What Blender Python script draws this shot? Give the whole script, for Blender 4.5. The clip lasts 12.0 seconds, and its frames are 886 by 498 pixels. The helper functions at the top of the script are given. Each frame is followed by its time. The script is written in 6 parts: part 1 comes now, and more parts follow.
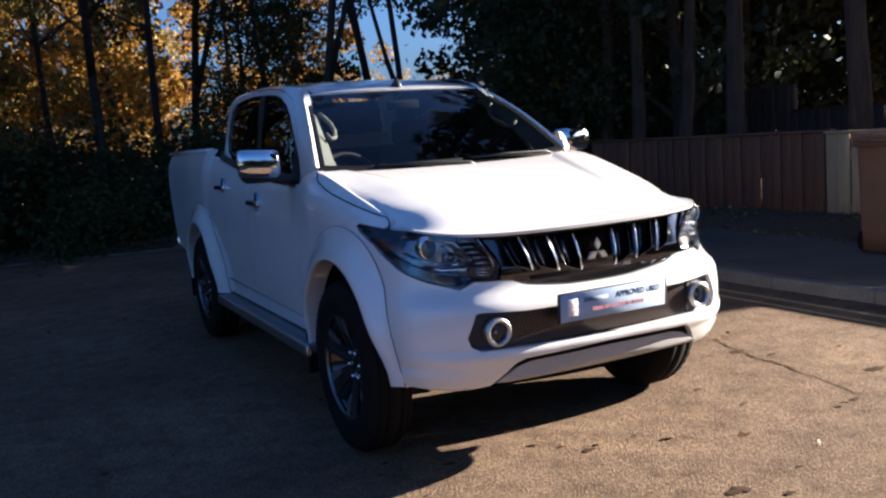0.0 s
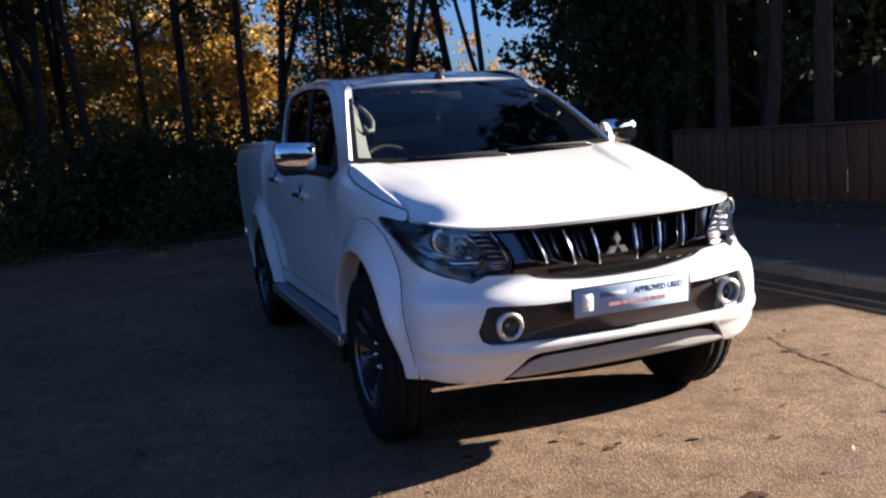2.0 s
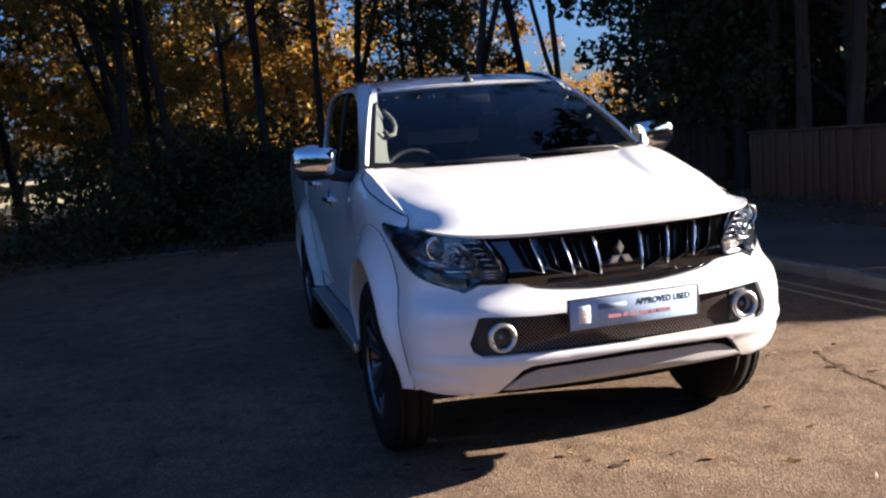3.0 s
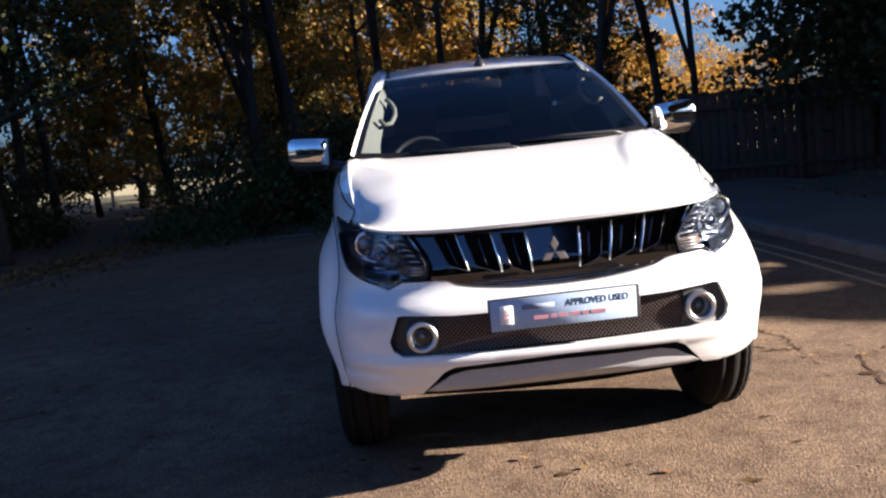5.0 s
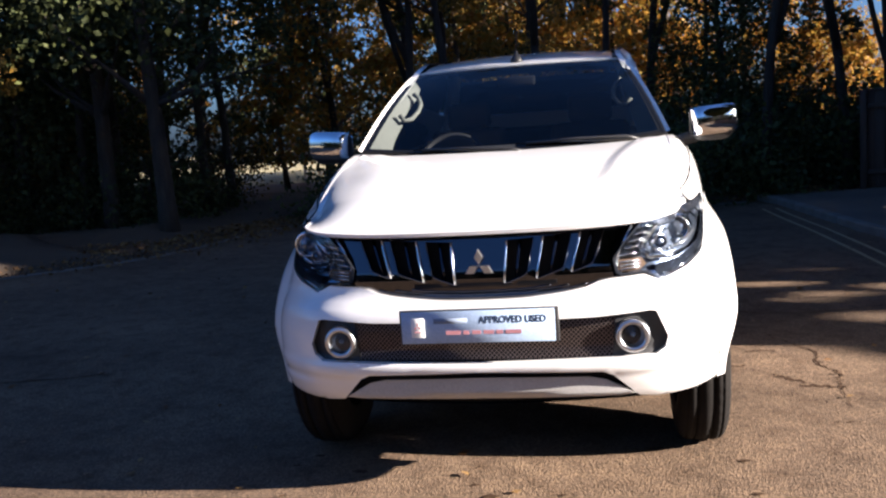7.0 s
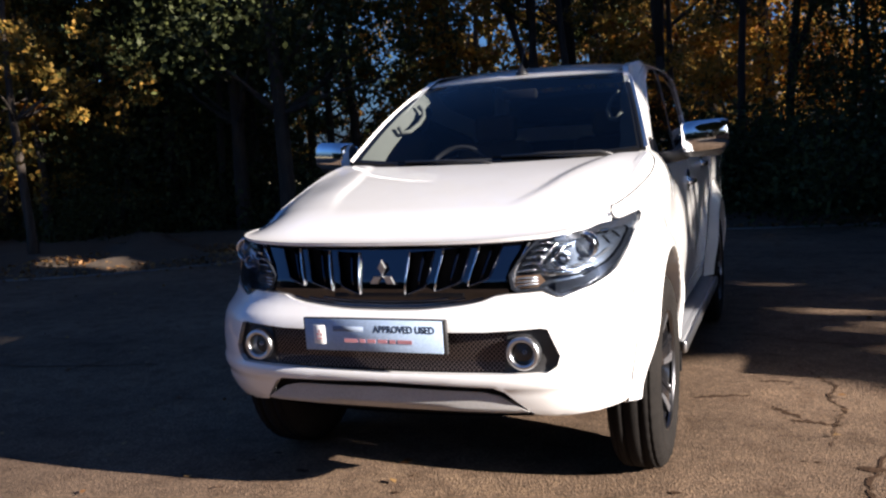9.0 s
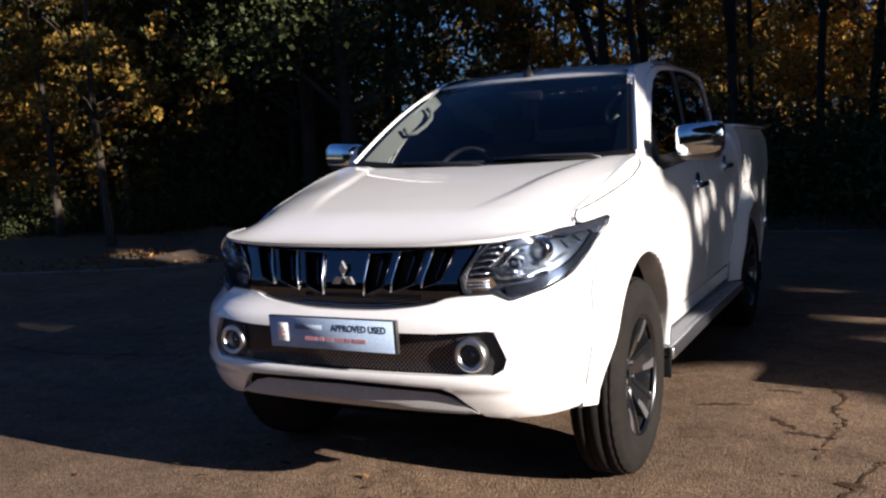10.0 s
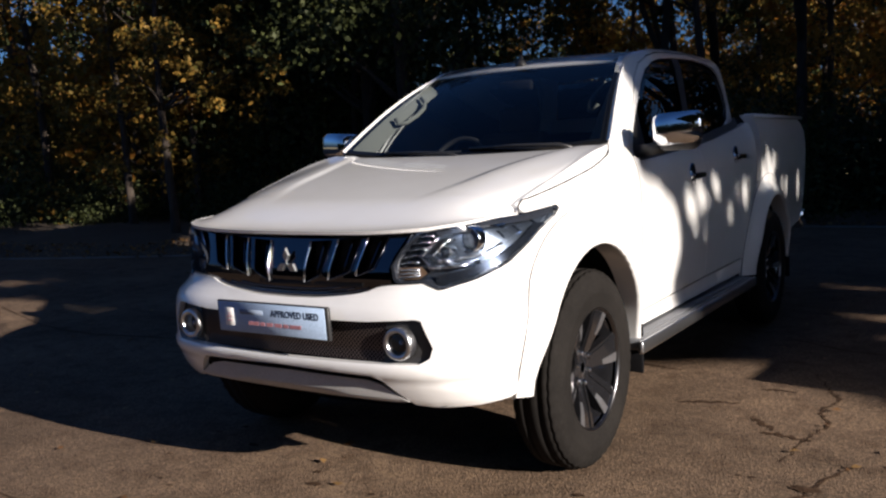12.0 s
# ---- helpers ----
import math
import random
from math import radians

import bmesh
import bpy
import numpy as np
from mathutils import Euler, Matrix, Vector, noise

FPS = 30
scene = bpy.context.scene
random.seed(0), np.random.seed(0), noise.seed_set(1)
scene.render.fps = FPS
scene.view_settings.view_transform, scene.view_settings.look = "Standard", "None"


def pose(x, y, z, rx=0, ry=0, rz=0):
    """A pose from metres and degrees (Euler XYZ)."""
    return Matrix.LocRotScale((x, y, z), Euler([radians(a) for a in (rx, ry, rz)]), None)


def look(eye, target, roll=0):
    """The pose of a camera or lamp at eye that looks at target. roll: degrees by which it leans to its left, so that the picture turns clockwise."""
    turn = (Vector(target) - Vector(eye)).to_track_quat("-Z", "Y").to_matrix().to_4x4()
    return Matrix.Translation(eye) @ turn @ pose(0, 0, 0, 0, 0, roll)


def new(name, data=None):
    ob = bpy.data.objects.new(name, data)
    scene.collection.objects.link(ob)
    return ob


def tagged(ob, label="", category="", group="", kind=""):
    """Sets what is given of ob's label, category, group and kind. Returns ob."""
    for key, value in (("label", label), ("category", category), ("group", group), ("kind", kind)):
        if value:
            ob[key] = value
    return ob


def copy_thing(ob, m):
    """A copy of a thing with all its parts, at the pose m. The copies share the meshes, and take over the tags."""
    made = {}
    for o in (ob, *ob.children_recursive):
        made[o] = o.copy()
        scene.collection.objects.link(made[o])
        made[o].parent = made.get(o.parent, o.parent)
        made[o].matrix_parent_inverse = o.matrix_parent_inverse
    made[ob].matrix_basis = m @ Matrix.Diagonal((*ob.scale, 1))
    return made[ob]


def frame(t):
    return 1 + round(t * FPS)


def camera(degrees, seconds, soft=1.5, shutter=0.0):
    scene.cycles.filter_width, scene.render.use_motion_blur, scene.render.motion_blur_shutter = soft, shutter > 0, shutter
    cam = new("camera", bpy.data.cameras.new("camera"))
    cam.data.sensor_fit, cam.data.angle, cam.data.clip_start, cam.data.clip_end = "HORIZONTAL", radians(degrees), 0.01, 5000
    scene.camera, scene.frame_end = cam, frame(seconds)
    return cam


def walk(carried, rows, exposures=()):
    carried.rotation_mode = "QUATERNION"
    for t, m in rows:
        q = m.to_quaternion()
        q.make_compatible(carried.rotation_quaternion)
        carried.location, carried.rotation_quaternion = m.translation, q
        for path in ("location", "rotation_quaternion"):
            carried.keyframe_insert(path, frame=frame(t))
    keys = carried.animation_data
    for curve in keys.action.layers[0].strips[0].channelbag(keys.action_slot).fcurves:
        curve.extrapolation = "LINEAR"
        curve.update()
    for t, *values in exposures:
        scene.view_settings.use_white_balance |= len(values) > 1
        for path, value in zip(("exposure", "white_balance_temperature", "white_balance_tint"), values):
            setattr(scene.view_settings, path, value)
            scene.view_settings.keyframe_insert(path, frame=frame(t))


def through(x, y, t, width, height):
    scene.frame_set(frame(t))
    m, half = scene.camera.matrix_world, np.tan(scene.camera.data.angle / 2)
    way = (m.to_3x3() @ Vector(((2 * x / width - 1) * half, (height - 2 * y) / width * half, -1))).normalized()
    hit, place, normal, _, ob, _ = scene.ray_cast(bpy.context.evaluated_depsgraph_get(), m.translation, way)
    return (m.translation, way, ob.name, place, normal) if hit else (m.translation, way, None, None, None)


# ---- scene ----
cam = camera(54.0, 12.0, soft=2.3)
PATH = [
    (0, (-2.113, -3.629, 1.375), (-1.235, -1.85, 1.121), -4.2),
    (0.5, (-2.105, -3.635, 1.371), (-1.237, -1.85, 1.12), -4.1),
    (1, (-2.033, -3.684, 1.356), (-1.178, -1.893, 1.112), -4.3),
    (1.5, (-1.933, -3.748, 1.359), (-1.182, -1.913, 1.095), -3.6),
    (2, (-1.817, -3.752, 1.36), (-1.143, -1.887, 1.101), -4.5),
    (2.5, (-1.648, -3.748, 1.365), (-1.059, -1.855, 1.099), -4.4),
    (3, (-1.437, -3.787, 1.347), (-0.962, -1.859, 1.107), -4.8),
    (3.2, (-1.349, -3.823, 1.347), (-0.93, -1.883, 1.101), -4.4),
    (4.8, (-0.641, -3.781, 1.309), (-0.5, -1.803, 1.048), -6.3),
    (5, (-0.538, -3.814, 1.313), (-0.446, -1.832, 1.061), -5.9),
    (5.5, (-0.296, -3.798, 1.313), (-0.313, -1.814, 1.057), -4.9),
    (6, (-0.072, -3.703, 1.312), (-0.215, -1.727, 1.044), -5.4),
    (6.5, (0.171, -3.658, 1.296), (-0.066, -1.688, 1.05), -5.2),
    (7, (0.425, -3.664, 1.312), (0.059, -1.715, 1.058), -3.9),
    (7.2, (0.504, -3.659, 1.31), (0.114, -1.713, 1.065), -4.0),
    (8.8, (1.24, -3.51, 1.272), (0.538, -1.65, 1.055), -3.2),
    (9, (1.299, -3.469, 1.27), (0.569, -1.619, 1.061), -3.0),
    (9.5, (1.496, -3.386, 1.273), (0.69, -1.567, 1.064), -3.4),
    (10, (1.737, -3.328, 1.272), (0.82, -1.563, 1.066), -2.7),
    (10.5, (1.903, -3.221, 1.244), (0.93, -1.485, 1.045), -3.4),
    (11, (2.035, -3.132, 1.245), (1.023, -1.418, 1.053), -3.3),
    (11.5, (2.158, -3.102, 1.248), (1.103, -1.415, 1.041), -2.7),
    (12, (2.19, -3.073, 1.241), (1.101, -1.409, 1.024), -2.5),
]
walk(cam, [(t, look(eye, target, roll)) for t, eye, target, roll in PATH],
     [(0, 2.22, 5350, 16), (7, 2.18, 5300, 18), (9.5, 1.48, 5250, 17), (12, 0.84, 5250, 16)])

# ---- world, sun, exposure ----
SUN_WAY = Vector((3.0, -0.4, 1.0)).normalized()          # towards the sun
world = bpy.data.worlds.new("sky")
scene.world = world
world.use_nodes = True
wn = world.node_tree.nodes
sky = wn.new("ShaderNodeTexSky")
sky.sky_type = "NISHITA"
sky.sun_disc = False
sky.sun_elevation = math.asin(SUN_WAY.z)
sky.sun_rotation = math.atan2(SUN_WAY.x, SUN_WAY.y)
wn["Background"].inputs["Strength"].default_value = 0.043
sky.air_density, sky.ozone_density, sky.dust_density = 1.0, 6.5, 3.2
world.node_tree.links.new(sky.outputs[0], wn["Background"].inputs["Color"])
sun_data = bpy.data.lights.new("sun", "SUN")
sun_data.energy, sun_data.angle, sun_data.color = 6.1, radians(0.4), (1.0, 0.81, 0.56)
sun = new("sun", sun_data)
sun.matrix_world = look((45, -6, 18), Vector((45, -6, 18)) - SUN_WAY)


# ---- materials ----
def material(name, base=(0.5, 0.5, 0.5), rough=0.5, metal=0.0, **more):
    m = bpy.data.materials.new(name)
    m.use_nodes = True
    b = m.node_tree.nodes["Principled BSDF"]
    b.inputs["Base Color"].default_value = (*base, 1)
    b.inputs["Roughness"].default_value = rough
    b.inputs["Metallic"].default_value = metal
    for key, value in more.items():
        b.inputs[key.replace("_", " ")].default_value = value
    return m


def node(m, kind, **sockets):
    n = m.node_tree.nodes.new("ShaderNode" + kind)
    for key, value in sockets.items():
        n.inputs[key].default_value = value
    return n


def link(m, a, out, b, into):
    m.node_tree.links.new(a.outputs[out], b.inputs[into])


def noise_at(m, scale, detail=4.0, rough=0.6, where="Object"):
    c = node(m, "TexCoord")
    n = node(m, "TexNoise", Scale=scale, Detail=detail, Roughness=rough)
    link(m, c, where, n, "Vector")
    return n


def ramp(m, source, out, stops):
    r = node(m, "ValToRGB")
    while len(r.color_ramp.elements) < len(stops):
        r.color_ramp.elements.new(0.5)
    for e, (at, colour) in zip(r.color_ramp.elements, stops):
        e.position, e.color = at, (*colour, 1)
    link(m, source, out, r, "Fac")
    return r


def mixed(m, a, b, fac, fac_out=0, way="MIX"):
    n = m.node_tree.nodes.new("ShaderNodeMix")
    n.data_type, n.blend_type = "RGBA", way
    for source, into in ((a, 6), (b, 7)):
        if isinstance(source, tuple):
            n.inputs[into].default_value = (*source, 1)
        else:
            m.node_tree.links.new(source.outputs["Color" if "Color" in source.outputs else 2], n.inputs[into])
    if isinstance(fac, float):
        n.inputs[0].default_value = fac
    else:
        m.node_tree.links.new(fac.outputs[fac_out], n.inputs[0])
    return n


def bsdf(m):
    return m.node_tree.nodes["Principled BSDF"]


def bump(m, source, out, strength, distance):
    n = node(m, "Bump", Strength=strength, Distance=distance)
    link(m, source, out, n, "Height")
    link(m, n, "Normal", bsdf(m), "Normal")


def two_scale(name, dark, light, coarse, fine, rough, bump_depth=0.0, bump_strength=0.5, **more):
    """A surface with broad stains and fine grain."""
    m = material(name, dark, rough, **more)
    big, small = noise_at(m, coarse, 4, 0.6), noise_at(m, fine, 6, 0.7)
    a = ramp(m, big, "Fac", [(0.35, dark), (0.65, light)])
    b = ramp(m, small, "Fac", [(0.3, tuple(v * 0.7 for v in dark)), (0.7, tuple(min(1, v * 1.15) for v in light))])
    mix = mixed(m, a, b, 0.5)
    m.node_tree.links.new(mix.outputs[2], bsdf(m).inputs["Base Color"])
    if bump_depth:
        bump(m, small, "Fac", bump_strength, bump_depth)
    return m


def asphalt_material():
    m = material("asphalt", (0.1, 0.09, 0.08), 0.92, Specular_IOR_Level=0.12)
    grit = noise_at(m, 120, 3, 0.8)
    pebble = node(m, "TexVoronoi", Scale=125.0)
    c = node(m, "TexCoord")
    link(m, c, "Object", pebble, "Vector")
    stain = noise_at(m, 0.7, 5, 0.65)
    fine = noise_at(m, 6.0, 6, 0.7)
    base = ramp(m, stain, "Fac", [(0.30, (0.094, 0.070, 0.050)), (0.45, (0.136, 0.100, 0.070)), (0.56, (0.160, 0.117, 0.081)), (0.70, (0.200, 0.147, 0.100))])
    speck = ramp(m, pebble, "Color", [(0.12, (0.45, 0.43, 0.42)), (0.5, (0.92, 0.9, 0.88)), (0.88, (1.6, 1.5, 1.35))])
    worn = ramp(m, fine, "Fac", [(0.3, (0.55, 0.5, 0.46)), (0.5, (1.0, 0.98, 0.96)), (0.72, (1.2, 1.16, 1.08))])
    a = mixed(m, base, speck, 0.75, way="MULTIPLY")
    b = mixed(m, a, worn, 0.9, way="MULTIPLY")
    m.node_tree.links.new(b.outputs[2], bsdf(m).inputs["Base Color"])
    height = node(m, "Math")
    height.operation = "ADD"
    link(m, grit, "Fac", height, 0)
    link(m, pebble, "Distance", height, 1)
    bump(m, height, "Value", 0.65, 0.006)
    return m


def leaf_material(name, tones, through=0.35, rough=0.55):
    """Leaves whose colour varies from one to the next; light shines through in part."""
    m = material(name, tones[1], rough)
    g, o = node(m, "NewGeometry"), node(m, "ObjectInfo")
    stops = [(i / (len(tones) - 1), t) for i, t in enumerate(tones)]
    each = ramp(m, g, "Random Per Island", stops)
    tree = ramp(m, o, "Random", [(0.0, (0.75, 0.75, 0.75)), (1.0, (1.15, 1.15, 1.15))])
    mix = mixed(m, each, tree, 1.0, way="MULTIPLY")
    m.node_tree.links.new(mix.outputs[2], bsdf(m).inputs["Base Color"])
    bsdf(m).inputs["Specular IOR Level"].default_value = 0.2
    t = node(m, "BsdfTranslucent")
    m.node_tree.links.new(mix.outputs[2], t.inputs["Color"])
    s = node(m, "MixShader", Fac=through)
    out = m.node_tree.nodes["Material Output"]
    link(m, bsdf(m), "BSDF", s, 1)
    m.node_tree.links.new(t.outputs[0], s.inputs[2])
    link(m, s, "Shader", out, "Surface")
    return m


def glass_material(name, tint, rough=0.0, ior=1.5):
    """A thin pane: tinted clear glass under a glossy reflection."""
    m = material(name, tint, rough)
    clear = node(m, "BsdfTransparent", Color=(*tint, 1))
    gloss = node(m, "BsdfGlossy", Roughness=rough)
    fres = node(m, "Fresnel", IOR=ior)
    s = node(m, "MixShader")
    link(m, fres, "Fac", s, 0)
    link(m, clear, "BSDF", s, 1)
    link(m, gloss, "BSDF", s, 2)
    link(m, s, "Shader", m.node_tree.nodes["Material Output"], "Surface")
    return m


def bark_material(name, dark, light):
    m = material(name, dark, 0.9)
    c = node(m, "TexCoord")
    stretch = node(m, "Mapping")
    stretch.inputs["Scale"].default_value = (14, 14, 2.2)
    n = node(m, "TexNoise", Scale=1.0, Detail=6.0, Roughness=0.7)
    link(m, c, "Object", stretch, "Vector")
    link(m, stretch, "Vector", n, "Vector")
    r = ramp(m, n, "Fac", [(0.3, dark), (0.7, light)])
    link(m, r, "Color", bsdf(m), "Base Color")
    bump(m, n, "Fac", 0.9, 0.03)
    return m


def timber_material(name, dark, light):
    m = material(name, dark, 0.8)
    c, o = node(m, "TexCoord"), node(m, "ObjectInfo")
    stretch = node(m, "Mapping")
    stretch.inputs["Scale"].default_value = (30, 30, 1.6)
    link(m, c, "Object", stretch, "Vector")
    n = node(m, "TexNoise", Scale=1.0, Detail=6.0, Roughness=0.7)
    link(m, stretch, "Vector", n, "Vector")
    r = ramp(m, n, "Fac", [(0.3, dark), (0.7, light)])
    each = ramp(m, o, "Random", [(0.0, (0.86, 0.86, 0.86)), (1.0, (1.1, 1.08, 1.05))])
    mix = mixed(m, r, each, 1.0, way="MULTIPLY")
    m.node_tree.links.new(mix.outputs[2], bsdf(m).inputs["Base Color"])
    bump(m, n, "Fac", 0.5, 0.004)
    return m


def paint_material():
    """Pearl white car paint under clear coat, with faint road film."""
    m = material("white_paint", (0.80, 0.79, 0.77), 0.32, Coat_Weight=1.0, Coat_Roughness=0.03)
    n = noise_at(m, 3.0, 5, 0.6)
    r = ramp(m, n, "Fac", [(0.3, (0.76, 0.75, 0.725)), (0.7, (0.82, 0.815, 0.80))])
    link(m, r, "Color", bsdf(m), "Base Color")
    return m


PAINT = paint_material()
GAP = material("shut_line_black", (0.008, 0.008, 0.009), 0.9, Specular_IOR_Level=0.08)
TRIM = two_scale("black_plastic", (0.018, 0.018, 0.019), (0.03, 0.03, 0.031), 8, 220, 0.45, 0.0006)
CHROME = material("chrome", (0.82, 0.83, 0.85), 0.05, 1.0)
DARK_CHROME = material("dark_chrome", (0.105, 0.105, 0.115), 0.08, 1.0)
MESH = material("dark_metal_mesh", (0.15, 0.12, 0.11), 0.36, 0.7)
SILVER = two_scale("silver_plastic", (0.38, 0.37, 0.355), (0.45, 0.44, 0.425), 5, 160, 0.4, 0.0)
RUBBER = two_scale("tyre_rubber", (0.008, 0.0072, 0.0066), (0.017, 0.015, 0.0132), 6, 90, 0.85, 0.001, Specular_IOR_Level=0.12)
BOARD_GREY = two_scale("running_board_grey", (0.13, 0.135, 0.145), (0.15, 0.155, 0.165), 6, 150, 0.42, 0.0)
RIM_BLACK = material("gloss_black_alloy", (0.015, 0.015, 0.017), 0.18, 0.3, Coat_Weight=1.0)
RIM_FACE = material("machined_alloy", (0.28, 0.28, 0.295), 0.3, 0.8)
RIM_LIP = material("dark_rim_lip", (0.16, 0.16, 0.17), 0.28, 1.0)
WINDSCREEN = glass_material("windscreen_glass", (0.60, 0.65, 0.66), 0.0, 1.42)
PRIVACY = glass_material("privacy_glass", (0.09, 0.1, 0.1))
LENS = glass_material("lamp_lens", (0.96, 0.97, 0.98))
AMBER = material("amber_reflector", (0.19, 0.125, 0.08), 0.35, 0.6)
BLACK_CHROME = material("black_chrome", (0.05, 0.053, 0.07), 0.1, 1.0)
SATIN = material("satin_chrome", (0.6, 0.61, 0.63), 0.3, 1.0)
LAMP_CHROME = material("lamp_reflector", (0.86, 0.9, 0.96), 0.12, 1.0)
LAMP_POD = material("lamp_pod_silver", (0.40, 0.45, 0.55), 0.16, 0.9)
LAMP_CLEAR = material("lamp_inner_bar", (0.75, 0.8, 0.88), 0.15, 0.9)
LAMP_SKIRT = material("lamp_skirt_grey", (0.12, 0.145, 0.20), 0.16, 0.95)
LAMP_BEZEL = material("lamp_bezel", (0.03, 0.034, 0.045), 0.12, 0.2, Coat_Weight=1.0)
LAMP_DARK = material("lamp_housing", (0.24, 0.29, 0.38), 0.22, 0.95)
BULB = material("projector_glass", (0.16, 0.19, 0.25), 0.03, 0.6, Coat_Weight=1.0)
CLOTH = two_scale("dark_seat_cloth", (0.02, 0.02, 0.022), (0.035, 0.035, 0.037), 9, 300, 0.9, 0.0008)
DASH = two_scale("dashboard_plastic", (0.016, 0.016, 0.018), (0.026, 0.026, 0.028), 6, 240, 0.6, 0.0006)
LINING = two_scale("pale_grey_lining", (0.115, 0.12, 0.105), (0.14, 0.145, 0.13), 5, 180, 0.8, 0.0005)
STEEL = two_scale("galvanised_steel", (0.42, 0.43, 0.44), (0.58, 0.58, 0.58), 4, 60, 0.5, 0.0, metal=0.6)
PLATE = two_scale("plate_face", (0.35, 0.46, 0.64), (0.40, 0.51, 0.69), 6, 90, 0.75)
INK = material("dark_print", (0.05, 0.07, 0.11), 0.9, Specular_IOR_Level=0.1)
GREY_INK = material("grey_print", (0.20, 0.24, 0.32), 0.9, Specular_IOR_Level=0.1)
RED_INK = material("red_print", (0.58, 0.28, 0.30), 0.9, Specular_IOR_Level=0.1)
WHITE_INK = material("white_label", (0.82, 0.8, 0.78), 0.9, Specular_IOR_Level=0.1)
ASPHALT = asphalt_material()
PAVING = two_scale("footway_asphalt", (0.085, 0.066, 0.05), (0.16, 0.125, 0.09), 1.2, 90, 0.9, 0.004)
KERB = two_scale("kerb_concrete", (0.11, 0.095, 0.078), (0.21, 0.185, 0.155), 2.5, 60, 0.9, 0.004)
LINE = two_scale("worn_yellow_line", (0.24, 0.165, 0.08), (0.44, 0.33, 0.165), 7, 80, 0.8, 0.003)
SOIL = two_scale("leafy_soil", (0.045, 0.032, 0.02), (0.1, 0.068, 0.038), 1.5, 30, 0.95, 0.03)
MOULD = two_scale("leaf_mould", (0.035, 0.022, 0.014), (0.075, 0.045, 0.026), 20, 120, 0.95, 0.004, Specular_IOR_Level=0.08)
FOG_REFLECT = material("fog_lamp_reflector", (0.62, 0.68, 0.78), 0.4, 0.3)
FIELD = two_scale("dry_grass", (0.2, 0.17, 0.07), (0.34, 0.28, 0.13), 0.3, 9, 0.95, 0.03)
FENCE = timber_material("stained_fence_timber", (0.115, 0.052, 0.024), (0.185, 0.086, 0.04))
NEW_TIMBER = timber_material("pale_new_timber", (0.38, 0.26, 0.13), (0.54, 0.39, 0.21))
DARK_TIMBER = timber_material("dark_fence_timber", (0.05, 0.03, 0.022), (0.10, 0.058, 0.038))
BIN = two_scale("brown_bin_plastic", (0.17, 0.088, 0.045), (0.23, 0.125, 0.065), 3, 70, 0.55, 0.001)
BARK = bark_material("dark_bark", (0.026, 0.019, 0.014), (0.07, 0.053, 0.038))
BARK_PALE = bark_material("pine_bark", (0.035, 0.02, 0.013), (0.1, 0.062, 0.04))
GREEN = leaf_material("dark_green_leaf", [(0.034, 0.042, 0.016), (0.058, 0.070, 0.024), (0.10, 0.11, 0.034)], 0.3)
NEEDLE = leaf_material("conifer_needle", [(0.034, 0.042, 0.024), (0.056, 0.068, 0.034), (0.09, 0.10, 0.044)], 0.15)
YELLOW = leaf_material("autumn_yellow_leaf", [(0.22, 0.085, 0.01), (0.36, 0.18, 0.02), (0.42, 0.26, 0.04), (0.2, 0.17, 0.035)], 0.45)
OCHRE = leaf_material("turning_leaf", [(0.08, 0.08, 0.018), (0.2, 0.135, 0.025), (0.4, 0.23, 0.04), (0.11, 0.1, 0.024)], 0.4)
DULL = leaf_material("dull_olive_leaf", [(0.038, 0.036, 0.014), (0.075, 0.06, 0.018), (0.13, 0.085, 0.022), (0.05, 0.05, 0.018)], 0.3)
LITTER = leaf_material("fallen_leaf", [(0.1, 0.045, 0.015), (0.2, 0.1, 0.035), (0.3, 0.18, 0.06), (0.07, 0.04, 0.02)], 0.1)

# ---- mesh tools ----
from mathutils.geometry import delaunay_2d_cdt


def part(name, bm, mat, parent=None, label="", smooth=True):
    """Links a bmesh as one mesh object, under a thing or a part."""
    me = bpy.data.meshes.new(name)
    bm.to_mesh(me)
    bm.free()
    return part_of(name, me, mat, parent, label, smooth)


def part_of(name, me, mat, parent=None, label="", smooth=True):
    if mat is not None and not me.materials:
        me.materials.append(mat)
    if smooth:
        me.polygons.foreach_set("use_smooth", [True] * len(me.polygons))
    ob = new(name, me)
    if parent is not None:
        ob.parent = parent
    if label:
        ob["label"] = label
    return ob


def thing(name, label, category, group="", at=(0, 0, 0), kind=""):
    return tagged(new_at(name, at), label, category, group, kind)


def new_at(name, at):
    ob = new(name)
    ob.location = at
    return ob


def smoothstep(a, b, v):
    t = min(1.0, max(0.0, (v - a) / (b - a)))
    return t * t * (3 - 2 * t)


def spline(*pairs):
    """A smooth function through the pairs, with no overshoot."""
    xs, ys = np.array(pairs, float).T
    d = np.diff(ys) / np.diff(xs)
    m = np.r_[d[0], [0 if a * b <= 0 else 2 * a * b / (a + b) for a, b in zip(d[:-1], d[1:])], d[-1]]

    def value(v):
        v = min(max(v, xs[0]), xs[-1])
        i = min(int(np.searchsorted(xs, v, "right")) - 1, len(xs) - 2)
        h = xs[i + 1] - xs[i]
        t = (v - xs[i]) / h
        return float((2 * t**3 - 3 * t**2 + 1) * ys[i] + (t**3 - 2 * t**2 + t) * h * m[i]
                     + (3 * t**2 - 2 * t**3) * ys[i + 1] + (t**3 - t**2) * h * m[i + 1])
    return value


